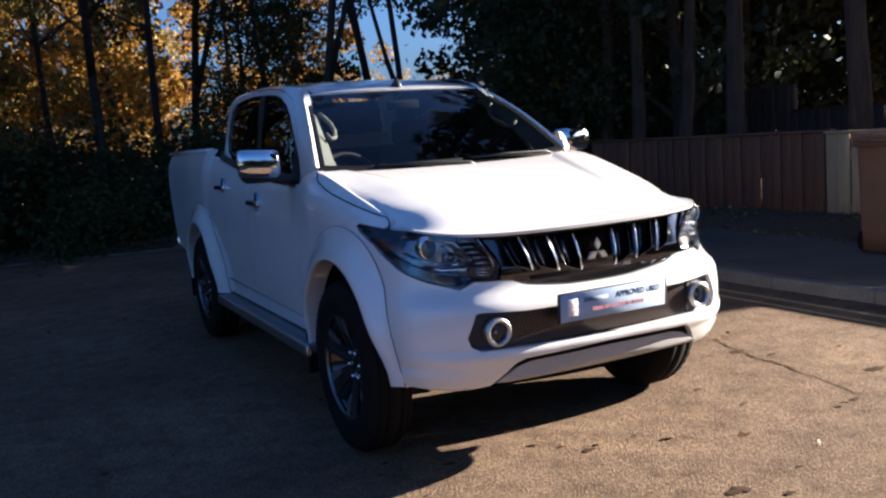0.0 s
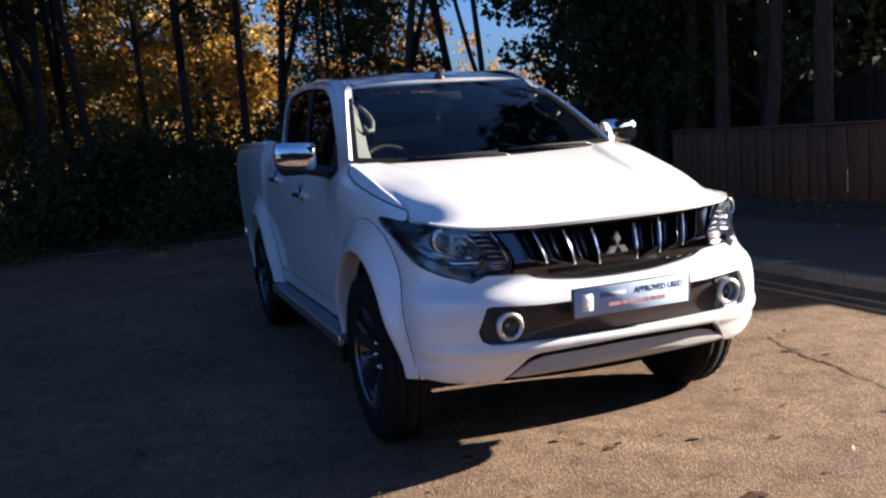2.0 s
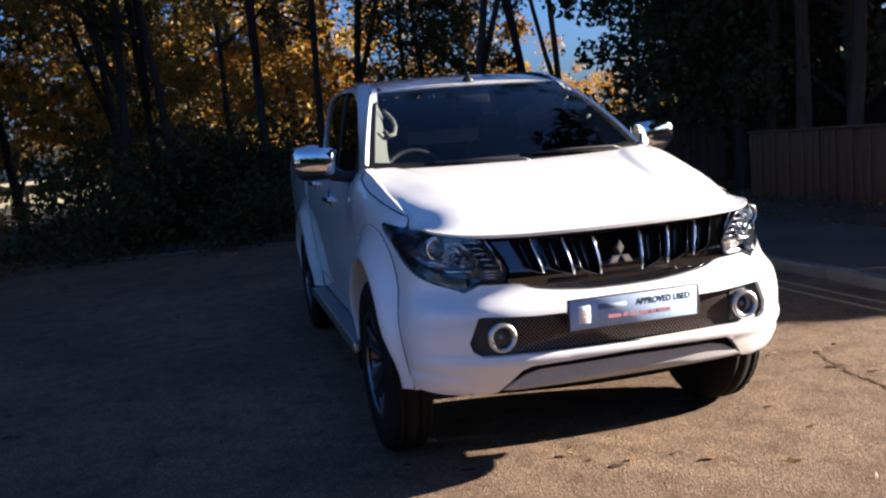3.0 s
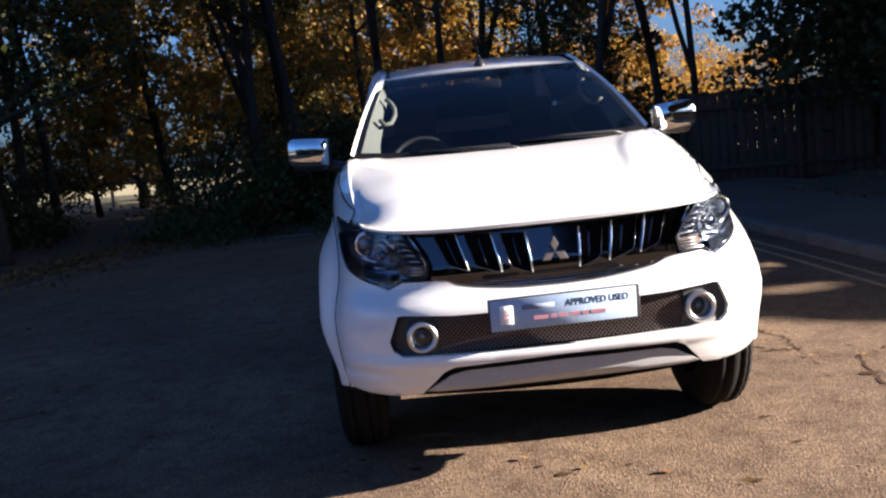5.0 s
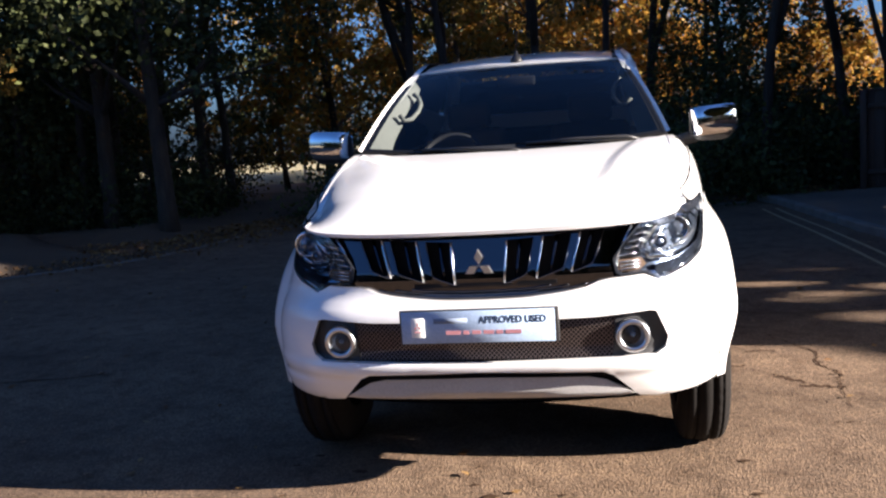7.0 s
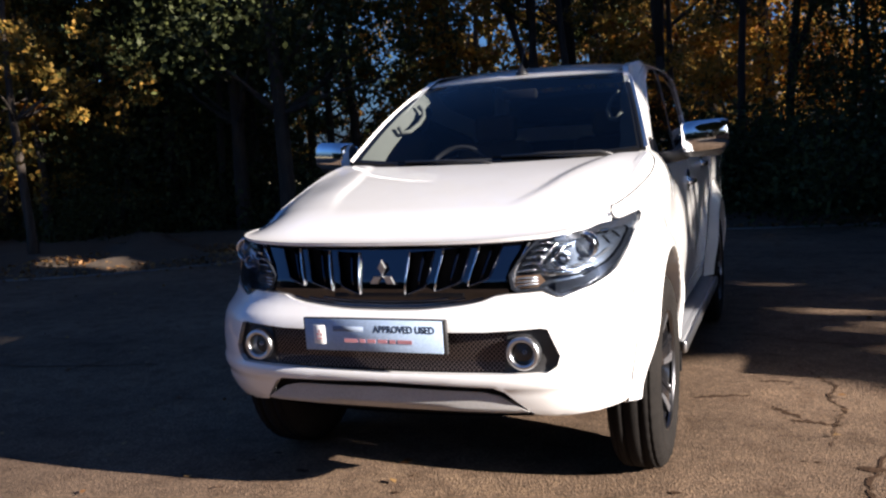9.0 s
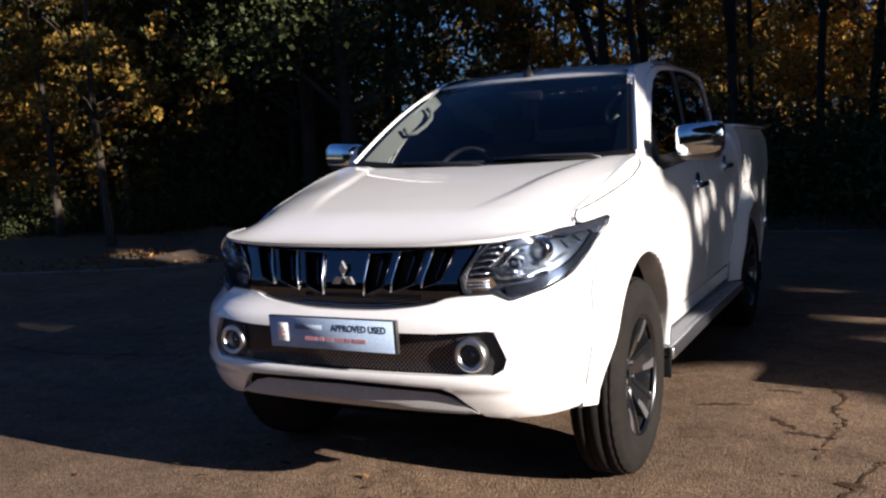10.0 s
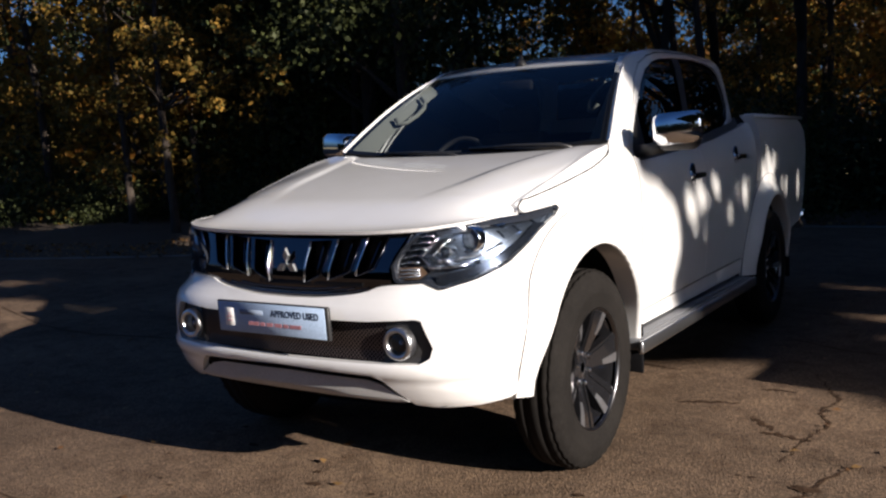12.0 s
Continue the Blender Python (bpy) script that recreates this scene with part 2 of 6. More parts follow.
def box_bm(size, at=(0, 0, 0), bevel=0.0, segments=2, turn=None):
    bm = bmesh.new()
    bmesh.ops.create_cube(bm, size=1)
    bmesh.ops.scale(bm, vec=size, verts=bm.verts)
    if bevel:
        bmesh.ops.bevel(bm, geom=bm.edges[:], offset=bevel, segments=segments, affect="EDGES", profile=0.5)
    if turn is not None:
        bmesh.ops.transform(bm, matrix=turn.to_4x4(), verts=bm.verts)
    bmesh.ops.translate(bm, vec=at, verts=bm.verts)
    return bm


def join_bm(*bms):
    out = bmesh.new()
    for b in bms:
        me = bpy.data.meshes.new("t")
        b.to_mesh(me)
        b.free()
        out.from_mesh(me)
        bpy.data.meshes.remove(me)
    return out


def lathe_bm(profile, segments=48, axis="X", closed=False):
    """Turns (radius, along) pairs about an axis."""
    bm = bmesh.new()
    rings = []
    for r, a in profile:
        ring = []
        for i in range(segments):
            c, s = math.cos(2 * math.pi * i / segments) * r, math.sin(2 * math.pi * i / segments) * r
            ring.append(bm.verts.new({"X": (a, c, s), "Y": (c, a, s), "Z": (c, s, a)}[axis]))
        rings.append(ring)
    pairs = list(zip(rings[:-1], rings[1:])) + ([(rings[-1], rings[0])] if closed else [])
    for p, q in pairs:
        for i in range(segments):
            j = (i + 1) % segments
            bm.faces.new((p[i], p[j], q[j], q[i]))
    bmesh.ops.recalc_face_normals(bm, faces=bm.faces)
    return bm


def tube_bm(points, radius, sides=8, radii=None):
    """A round rod along the points."""
    bm = bmesh.new()
    pts = [Vector(p) for p in points]
    rings = []
    for i, p in enumerate(pts):
        way = (pts[min(i + 1, len(pts) - 1)] - pts[max(i - 1, 0)]).normalized()
        side = way.cross(Vector((0.31, 0.17, 0.93))).normalized()
        up = side.cross(way)
        r = radii[i] if radii else radius
        rings.append([bm.verts.new(p + (side * math.cos(2 * math.pi * k / sides) + up * math.sin(2 * math.pi * k / sides)) * r) for k in range(sides)])
    for a, b in zip(rings[:-1], rings[1:]):
        for k in range(sides):
            n = (k + 1) % sides
            bm.faces.new((a[k], a[n], b[n], b[k]))
    bm.faces.new(rings[0][::-1])
    bm.faces.new(rings[-1])
    bmesh.ops.recalc_face_normals(bm, faces=bm.faces)
    return bm


def grid_bm(fn, us, vs, thick=None):
    """A sheet fn(u, v) over a grid; thick: a vector or a function that gives the back side."""
    bm = bmesh.new()
    front = [[bm.verts.new(fn(u, v)) for v in vs] for u in us]
    for a, b in zip(front[:-1], front[1:]):
        for k in range(len(vs) - 1):
            bm.faces.new((a[k], b[k], b[k + 1], a[k + 1]))
    if thick is not None:
        rim(bm, thick)
    return bm


def rim(bm, back):
    """Folds the open edges of a sheet back by a vector."""
    edges = [e for e in bm.edges if e.is_boundary]
    made = bmesh.ops.extrude_edge_only(bm, edges=edges)["geom"]
    bmesh.ops.translate(bm, vec=back, verts=[g for g in made if isinstance(g, bmesh.types.BMVert)])


def dense(outline, step):
    out = []
    for (a, b), (c, d) in zip(outline, outline[1:] + outline[:1]):
        n = max(1, int(math.hypot(c - a, d - b) / step))
        out += [(a + (c - a) * i / n, b + (d - b) * i / n) for i in range(n)]
    return out


def inside(p, poly):
    x, y = p
    hit = False
    for (a, b), (c, d) in zip(poly, poly[1:] + poly[:1]):
        if (b > y) != (d > y) and x < (c - a) * (y - b) / (d - b) + a:
            hit = not hit
    return hit


def near_edge(p, poly, gap):
    x, y = p
    for (a, b), (c, d) in zip(poly, poly[1:] + poly[:1]):
        ex, ey = c - a, d - b
        t = max(0, min(1, ((x - a) * ex + (y - b) * ey) / (ex * ex + ey * ey + 1e-12)))
        if math.hypot(x - a - ex * t, y - b - ey * t) < gap:
            return True
    return False


def rounded(poly, r, n=4):
    """The outline with its corners rounded."""
    out = []
    for i, p in enumerate(poly):
        a, b, c = Vector(poly[i - 1]), Vector(p), Vector(poly[(i + 1) % len(poly)])
        k = min(r, (a - b).length * 0.45, (c - b).length * 0.45)
        p0, p1 = b + (a - b).normalized() * k, b + (c - b).normalized() * k
        for j in range(n + 1):
            t = j / n
            q = p0 * (1 - t) ** 2 + b * 2 * t * (1 - t) + p1 * t * t
            out.append((q.x, q.y))
    return out


def panel(name, fn, outline, mat, parent, holes=(), step=0.035, fold=None, depth=0.0, label="", mirror=False):
    """A sheet cut to an outline of the surface fn(u, v), its normals those of the surface, its edges folded back by depth
    along the vector fold (x is turned to the panel's own side)."""
    rings = [dense(list(outline), step)] + [dense(list(h), step) for h in holes]
    pts, edges = [], []
    for ring in rings:
        k = len(pts)
        pts += [Vector(p) for p in ring]
        edges += [(k + i, k + (i + 1) % len(ring)) for i in range(len(ring))]
    us, vs = [p[0] for p in rings[0]], [p[1] for p in rings[0]]
    u = min(us) + step * 0.5
    while u < max(us):
        v = min(vs) + step * 0.5
        while v < max(vs):
            p = (u, v)
            if inside(p, rings[0]) and not any(inside(p, h) for h in rings[1:]) and not any(near_edge(p, r, step * 0.45) for r in rings):
                pts.append(Vector(p))
            v += step
        u += step
    flat, _, faces, *_ = delaunay_2d_cdt(pts, edges, [], 0, 1e-6)
    keep = []
    for f in faces:
        c = sum((flat[i] for i in f), Vector((0, 0))) / len(f)
        if inside(c, rings[0]) and not any(inside(c, h) for h in rings[1:]):
            keep.append(f)
    places, normals = [], []
    for p in flat:
        e = 2e-3
        a = Vector(fn(p.x, p.y))
        du = Vector(fn(p.x + e, p.y)) - Vector(fn(p.x - e, p.y))
        dv = Vector(fn(p.x, p.y + e)) - Vector(fn(p.x, p.y - e))
        places.append(a)
        normals.append(du.cross(dv).normalized())
    me = bpy.data.meshes.new(name)
    faces = [tuple(f) for f in keep]
    if mirror:
        places = [Vector((-p.x, p.y, p.z)) for p in places]
        normals = [Vector((-n.x, n.y, n.z)) for n in normals]
        faces = [f[::-1] for f in faces]
    count = len(places)
    smooth_faces = len(faces)
    if fold is not None and depth:
        back = Vector(((-1 if mirror else 1) * fold[0], fold[1], fold[2])) * depth
        seen = {}
        for f in faces:
            for i in range(len(f)):
                a, b = f[i], f[(i + 1) % len(f)]
                seen[(a, b)] = 1
        twin = {}
        for (a, b) in [e for e in seen if (e[1], e[0]) not in seen]:
            idx = []
            for q in (a, b):
                for way in (0, 1):
                    key = (q, a, b, way)
                    twin[key] = len(places)
                    places.append(places[q] + (back if way else Vector((0, 0, 0))))
                    normals.append(normals[q])
                    idx.append(twin[key])
            faces.append((idx[2], idx[0], idx[1], idx[3]))
    me.from_pydata(places, [], faces)
    me.update()
    me.materials.append(mat)
    me.polygons.foreach_set("use_smooth", [i < smooth_faces for i in range(len(faces))])
    loops = []
    for i, poly in enumerate(me.polygons):
        for v in poly.vertices:
            loops.append(normals[v] if i < smooth_faces else poly.normal)
    me.normals_split_custom_set([tuple(n) for n in loops])
    return part_of(name, me, None, parent, label, smooth=False)


def text_bm(words, size, mat_name="print"):
    curve = bpy.data.curves.new("words", "FONT")
    curve.body, curve.size, curve.align_x, curve.align_y, curve.resolution_u = words, size, "CENTER", "CENTER", 3
    curve.extrude, curve.offset = 0.0003, 0.0007
    holder = bpy.data.objects.new("words", curve)
    me = bpy.data.meshes.new_from_object(holder)
    bm = bmesh.new()
    bm.from_mesh(me)
    bpy.data.meshes.remove(me)
    bpy.data.objects.remove(holder)
    bpy.data.curves.remove(curve)
    return bm

# ---- the pickup's skin: front axle at y = 0, facing -y, metres ----
PLAN = [(0, 0), (0.12, 0.001), (0.25, 0.006), (0.36, 0.014), (0.44, 0.024), (0.52, 0.043), (0.59, 0.075), (0.65, 0.125), (0.70, 0.19),
        (0.742, 0.28), (0.772, 0.39), (0.795, 0.53), (0.812, 0.70), (0.824, 0.90), (0.832, 1.15)]
ARC = [0.0]
for (ax, ay), (bx, by) in zip(PLAN[:-1], PLAN[1:]):
    ARC.append(ARC[-1] + math.hypot(bx - ax, by - ay))
plan_x = spline(*[(s, p[0]) for s, p in zip(ARC, PLAN)])
plan_o = spline(*[(s, p[1]) for s, p in zip(ARC, PLAN)])
arc_of_x = spline(*[(p[0], s) for s, p in zip(ARC, PLAN)])
x_of_o = spline(*[(p[1], p[0]) for p in PLAN])
nose_y = spline((0.34, -0.68), (0.37, -0.725), (0.40, -0.765), (0.45, -0.80), (0.49, -0.820), (0.52, -0.840), (0.542, -0.843), (0.568, -0.832), (0.63, -0.832), (0.70, -0.826), (0.735, -0.812),
                (0.765, -0.786), (0.80, -0.772), (0.90, -0.765), (0.975, -0.76), (1.05, -0.74), (1.3, -0.7))
top_z = spline((-0.8, 0.975), (-0.5, 1.006), (-0.36, 1.036), (-0.3, 1.060), (-0.15, 1.108), (0.0, 1.150), (0.15, 1.192), (0.28, 1.225), (0.38, 1.243), (0.48, 1.254), (0.62, 1.26), (1.0, 1.264), (1.6, 1.285), (2.6, 1.36), (2.82, 1.405), (4.5, 1.412))
profile = spline((-0.2, 0.955), (0, 0.965), (0.15, 0.982), (0.4, 1.0), (0.6, 1.0), (0.75, 0.988), (0.86, 0.965), (0.94, 0.93), (1.0, 0.89), (1.2, 0.8))
wing_profile = spline((-0.2, 0.955), (0, 0.965), (0.15, 0.982), (0.4, 1.0), (0.6, 1.004), (0.75, 1.012), (0.82, 1.011), (0.89, 0.998), (0.94, 0.972), (0.97, 0.948), (1.0, 0.908), (1.2, 0.82))
bed_profile = spline((-0.2, 0.93), (0, 0.95), (0.15, 0.978), (0.4, 1.0), (0.7, 1.004), (0.84, 0.998), (0.93, 0.975), (0.975, 0.948), (1.0, 0.925), (1.2, 0.88))


def width_at(o, y, z):
    """The half width of the skin, o behind the nose's line."""
    v = (z - 0.45) / (top_z(y) - 0.45)
    k = smoothstep(2.72, 2.8, y)
    w = 1 - smoothstep(0.35, 0.8, y)
    p = profile(v) * (1 - k - w) + bed_profile(v) * k + wing_profile(v) * w
    fade = smoothstep(0.06, 0.42, o)
    wide = smoothstep(0.10, 0.30, o)
    low = (1 - smoothstep(0.72, 0.80, z)) * (1 - wide) + (1 - smoothstep(0.60, 0.98, z)) * wide
    full = 1 + 0.06 * low * (1 - smoothstep(0.25, 0.62, o))
    full += 0.042 * smoothstep(0.08, 0.26, o) * (1 - smoothstep(0.45, 0.85, o)) * (1 - smoothstep(0.58, 0.98, z))
    full += 0.016 * (1 - smoothstep(0.462, 0.488, z)) * smoothstep(0.03, 0.12, o) * (1 - smoothstep(0.5, 0.9, o))
    tail = 1 - 0.035 * smoothstep(3.2, 4.5, y)
    return x_of_o(o) * full * (1 + (p - 1) * fade) * tail


def side(y, z):
    return Vector((width_at(y - nose_y(z), y, z), y, z))


def front(s, z):
    o = plan_o(abs(s))
    y = nose_y(z) + o
    return Vector((math.copysign(width_at_s(abs(s), o, y, z), s), y, z))


def width_at_s(s, o, y, z):
    base = x_of_o(o)
    return width_at(o, y, z) * (plan_x(s) / base if base > 1e-6 else 1.0) if o > 1e-4 else plan_x(s) * (1 + 0.06 * (1 - smoothstep(0.72, 0.80, z)))


def front_in(depth):
    """The front skin, set back."""
    def fn(s, z):
        return front(s, z) + Vector((0, depth, 0))
    return fn


hood_mid = spline((-0.80, 0.955), (-0.765, 0.972), (-0.72, 0.998), (-0.6, 1.04), (-0.4, 1.09), (-0.1, 1.155), (0.2, 1.21), (0.45, 1.245), (0.7, 1.27))


nose_z = spline((0, 0.988), (0.3, 0.990), (0.545, 0.999), (0.72, 1.012), (1.0, 1.026), (1.2, 1.036))
NOSE = [front(0.02 * i, nose_z(0.02 * i)) for i in range(51)]
nose_edge_y = spline(*[(p.x + 1e-6 * i, p.y) for i, p in enumerate(NOSE)])
nose_edge_z = spline(*[(p.x + 1e-6 * i, p.z) for i, p in enumerate(NOSE)])
shut_x = spline(*[(-0.5 + 0.05 * i, width_at(-0.5 + 0.05 * i - nose_y(top_z(-0.5 + 0.05 * i)), -0.5 + 0.05 * i, top_z(-0.5 + 0.05 * i)) - 0.004) for i in range(24)])
crease_x = spline((-0.7, 0.30), (-0.45, 0.36), (-0.2, 0.435), (0.0, 0.47), (0.2, 0.52), (0.45, 0.60))


def hood(x, y):
    """The hood's skin: crowned, with a soft ridge beside the middle on each side and a rounded nose."""
    a = abs(x)
    edge, mid = top_z(y) - 0.002, hood_mid(y)
    z = mid + (edge - mid) * min(a / max(shut_x(y), 0.69), 1.03) ** 8.5
    c = crease_x(y)
    z += 0.008 * smoothstep(-0.55, 0.0, y) * smoothstep(c - 0.028, c + 0.030, a) * (1 - smoothstep(c + 0.04, c + 0.20, a))
    low, run = nose_edge_z(min(a, 0.7)), y - nose_edge_y(min(a, 0.7))
    t = min(1.0, max(0.0, run / 0.34))
    return Vector((x, y, low + (max(z, low) - low) * (1 - (1 - t) ** 2.2)))


pillar_in = spline((1.1, 0.765), (1.18, 0.745), (1.39, 0.694), (1.55, 0.658), (1.66, 0.628), (1.70, 0.61), (1.735, 0.58), (1.765, 0.53), (1.79, 0.44))


def cab(y, z):
    """The cab's side above the belt; it turns inward to the windscreen and to the rear window."""
    d = y - (0.493 + (z - 1.265) * 1.58)
    x = pillar_in(z - 0.02 * smoothstep(1.3, 2.2, y) * smoothstep(1.5, 1.7, z)) - 0.06 * (1 - smoothstep(0.0, 0.22, d)) * smoothstep(1.3, 1.66, z)
    return Vector((x - 0.05 * smoothstep(2.62, 2.85, y), y, z))


def screen(s, t):
    """The windscreen: s from -1 to 1 across, t from 0 at the cowl to 1 at the roof."""
    half = 0.735 + (0.56 - 0.735) * t
    y = (0.36 + 0.115 * s * s) * (1 - t) + (1.075 + 0.05 * s * s) * t
    z = (1.222 + 0.04 * s * s) * (1 - t) + (1.675 - 0.012 * s * s) * t + 0.03 * math.sin(math.pi * t)
    return Vector((s * half, y, z))


roof_mid = spline((1.03, 1.66), (1.075, 1.68), (1.2, 1.715), (1.45, 1.755), (1.8, 1.785), (2.2, 1.798), (2.6, 1.785), (2.78, 1.75))


def roof(x, y):
    return Vector((x, y, roof_mid(y) - 0.03 * (abs(x) / 0.55) ** 2.4))


def tailgate(x, z):
    return Vector((x, 4.40 - 0.03 * (x / 0.8) ** 2, z))


def ellipse(cy, cz, ry, rz, a0, a1, n):
    return [(cy + ry * math.cos(radians(a0 + (a1 - a0) * i / n)), cz + rz * math.sin(radians(a0 + (a1 - a0) * i / n))) for i in range(n + 1)]

# ---- the pickup ----
truck = thing("pickup_truck", "white double cab pickup truck with chrome trim, parked on asphalt", "pickup truck")
WHEEL_F, WHEEL_R, HUB = 0.0, 3.02, 0.388
IN = (-1, 0, 0)
S = arc_of_x

# hood, from the cowl to the grille
flank = [(shut_x(0.40 - 0.685 * i / 16) + 0.003, 0.40 - 0.685 * i / 16) for i in range(17)]
lead = [(p.x, p.y) for p in [front(0.975 - 0.0325 * i, nose_z(0.975 - 0.0325 * i)) for i in range(31)]]
hood_half = flank + lead
cowl_line = [(0.71, 0.435), (0.6, 0.415), (0.4, 0.375), (0.2, 0.352), (0, 0.345)]
ring = hood_half + [(-x, y) for x, y in hood_half[:-1][::-1]] + [(-x, y) for x, y in cowl_line] + cowl_line[:-1][::-1]
panel("hood", hood, ring, PAINT, truck, fold=(0, 0.2, -1), depth=0.012, step=0.015, label="white hood with two soft creases")

seam_drop = spline((-0.32, 0.0), (-0.2, 0.012), (0.0, 0.026), (0.2, 0.036), (0.33, 0.028), (0.40, 0.012), (0.44, 0.0))
for sign in (1, -1):
    seam = [(0.44 - 0.76 * i / 24, top_z(0.44 - 0.76 * i / 24) - seam_drop(0.44 - 0.76 * i / 24)) for i in range(23)]
    seam += [(-0.283, 1.064), (-0.30, 1.056), (-0.318, 1.046), (-0.333, 1.035), (-0.347, 1.024)]
    part("hood_seam", tube_bm([(sign * (side(y, z).x + 0.0004), y, z) for y, z in seam], 0.003, 6), GAP, truck)

# windscreen, its black border, the cowl and wipers
part("windscreen", grid_bm(screen, [-0.985 + 1.97 * i / 24 for i in range(25)], [0.02 + 0.965 * i / 14 for i in range(15)]), WINDSCREEN, truck, "dark tinted windscreen").visible_shadow = False
def screen_in(s, t):
    return screen(s, t) + Vector((0, 0.008, -0.006))
band = bmesh.new()
for us, vs in (([-1 + 2 * i / 20 for i in range(21)], [0, 0.055]), ([-1 + 2 * i / 20 for i in range(21)], [0.965, 1.0]), ([-1, -0.95], [i / 10 for i in range(11)]), ([0.95, 1], [i / 10 for i in range(11)])):
    band = join_bm(band, grid_bm(screen_in, us, vs))
part("windscreen_border", band, GAP, truck)
part("cowl", grid_bm(lambda u, v: Vector((u, 0.30 + 0.11 * (u / 0.72) ** 2 + 0.12 * v, 1.196 + 0.04 * (u / 0.72) ** 2 + 0.012 * v)), [-0.72 + 1.44 * i / 16 for i in range(17)], [0, 0.5, 1]), TRIM, truck)
for base, tip, name in (((0.08, 0.335, 1.222), (-0.46, 0.425, 1.262), "wiper"), ((0.60, 0.415, 1.245), (0.03, 0.40, 1.262), "wiper")):
    a, b = Vector(base), Vector(tip)
    arm = tube_bm([a, a.lerp(b, 0.1) + Vector((0, -0.01, 0.016)), a.lerp(b, 0.5) + Vector((0, -0.005, 0.012)), b.lerp(a, 0.1)], 0.007, 6)
    w = part(name, arm, TRIM, truck, "black windscreen wiper")
    part("blade", box_bm(((b - a).length * 0.98, 0.009, 0.02), ((a + b) / 2) + Vector((0, 0.012, -0.008)), 0.003, 1, (b - a).to_track_quat("X", "Z").to_matrix()), RUBBER, w)

# front bumper with its long opening, on the front skin
OPEN_R = [(S(0.53), 0.704), (S(0.55), 0.70), (S(0.585), 0.61), (S(0.575), 0.575), (S(0.545), 0.556)]
open_ring = [(s, z) for s, z in OPEN_R] + [(S(0.36), 0.552), (0, 0.548), (-S(0.36), 0.552)] + [(-s, z) for s, z in OPEN_R[::-1]] + [(-S(0.36), 0.692), (0, 0.688), (S(0.36), 0.692)]
bump_line = spline((0, 0.755), (0.12, 0.757), (0.2, 0.763), (0.34, 0.781), (0.425, 0.807), (0.47, 0.809))
top = [(S(0.04 * i), bump_line(0.04 * i)) for i in range(12)] + [(0.49, 0.81), (0.555, 0.813), (0.615, 0.786), (0.735, 0.817), (0.82, 0.848), (0.872, 0.868)]
side_edge = [(0.878, 0.80), (0.885, 0.70), (0.885, 0.58), (0.885, 0.44)]
low = [(0.80, 0.412), (S(0.66), 0.397), (S(0.56), 0.39), (S(0.492), 0.400), (S(0.412), 0.490), (S(0.378), 0.507), (0, 0.518)]
half = top + side_edge + low
bumper = panel("front_bumper", front, half + [(-s, z) for s, z in half[1:-1][::-1]], PAINT, truck, holes=[open_ring], step=0.024, fold=(0, 1, 0), depth=0.035, label="white painted front bumper")
panel("bumper_core", front_in(0.03), [(S(0.62), 0.72), (S(0.62), 0.5), (S(0.44), 0.45), (-S(0.44), 0.45), (-S(0.62), 0.5), (-S(0.62), 0.72)], GAP, truck, holes=[[(s * 0.98, 0.628 + (z - 0.628) * 0.96) for s, z in open_ring]], step=0.05)
# fog lamp surrounds and mesh
for side_sign in (1, -1):
    ring = [(S(0.425), 0.69), (S(0.53), 0.703), (S(0.552), 0.70), (S(0.592), 0.61), (S(0.58), 0.572), (S(0.545), 0.553), (S(0.41), 0.55)]
    panel("fog_lamp_surround", front_in(0.028), ring, TRIM, truck, step=0.02, mirror=side_sign < 0, fold=(0, 1, 0), depth=0.02, label="black plastic fog lamp surround")
    fx, fz = 0.503, 0.622
    fy = front(S(0.475), fz).y + 0.012
    fog = part("fog_lamp", lathe_bm([(0.037, 0.03), (0.037, -0.006), (0.040, -0.013), (0.046, -0.016), (0.053, -0.014), (0.057, -0.006), (0.058, 0.02)], 36, "Y"), SATIN, truck, "round fog lamp with a satin chrome ring")
    fog.location = (side_sign * fx, fy, fz)
    part("lens", lathe_bm([(0.0005, -0.012), (0.02, -0.010), (0.034, -0.004), (0.041, 0.004)], 30, "Y"), LENS, fog).visible_shadow = False
    part("reflector", lathe_bm([(0.010, 0.035), (0.022, 0.028), (0.034, 0.016), (0.041, 0.004)], 30, "Y"), FOG_REFLECT, fog)
    part("bulb", lathe_bm([(0.0005, 0.006), (0.008, 0.009), (0.011, 0.016), (0.010, 0.036)], 16, "Y"), LAMP_POD, fog)
lattice = bmesh.new()
mesh_fn = front_in(0.034)
x = -0.60
while x < 0.60:
    for sign in (1, -1):
        run = []
        for k in range(5):
            t = k / 4
            xx, zz = x + sign * (t - 0.5) * 0.125, 0.555 + 0.135 * t
            if abs(xx) < 0.455:
                run.append((xx, zz))
        for (xa, za), (xb, zb) in zip(run[:-1], run[1:]):
            w = 0.0024
            q = [mesh_fn(math.copysign(S(abs(v)), v), h) for v, h in ((xa - w, za), (xa + w, za), (xb + w, zb), (xb - w, zb))]
            lattice.faces.new([lattice.verts.new(p + Vector((0, -0.002 if sign > 0 else 0, 0))) for p in q])
    x += 0.0145
part("mesh_insert", lattice, MESH, truck, "honeycomb metal mesh in the bumper", smooth=False)
panel("mesh_backing", front_in(0.09), [(-S(0.5), 0.545), (S(0.5), 0.545), (S(0.5), 0.705), (-S(0.5), 0.705)], GAP, truck, step=0.06)

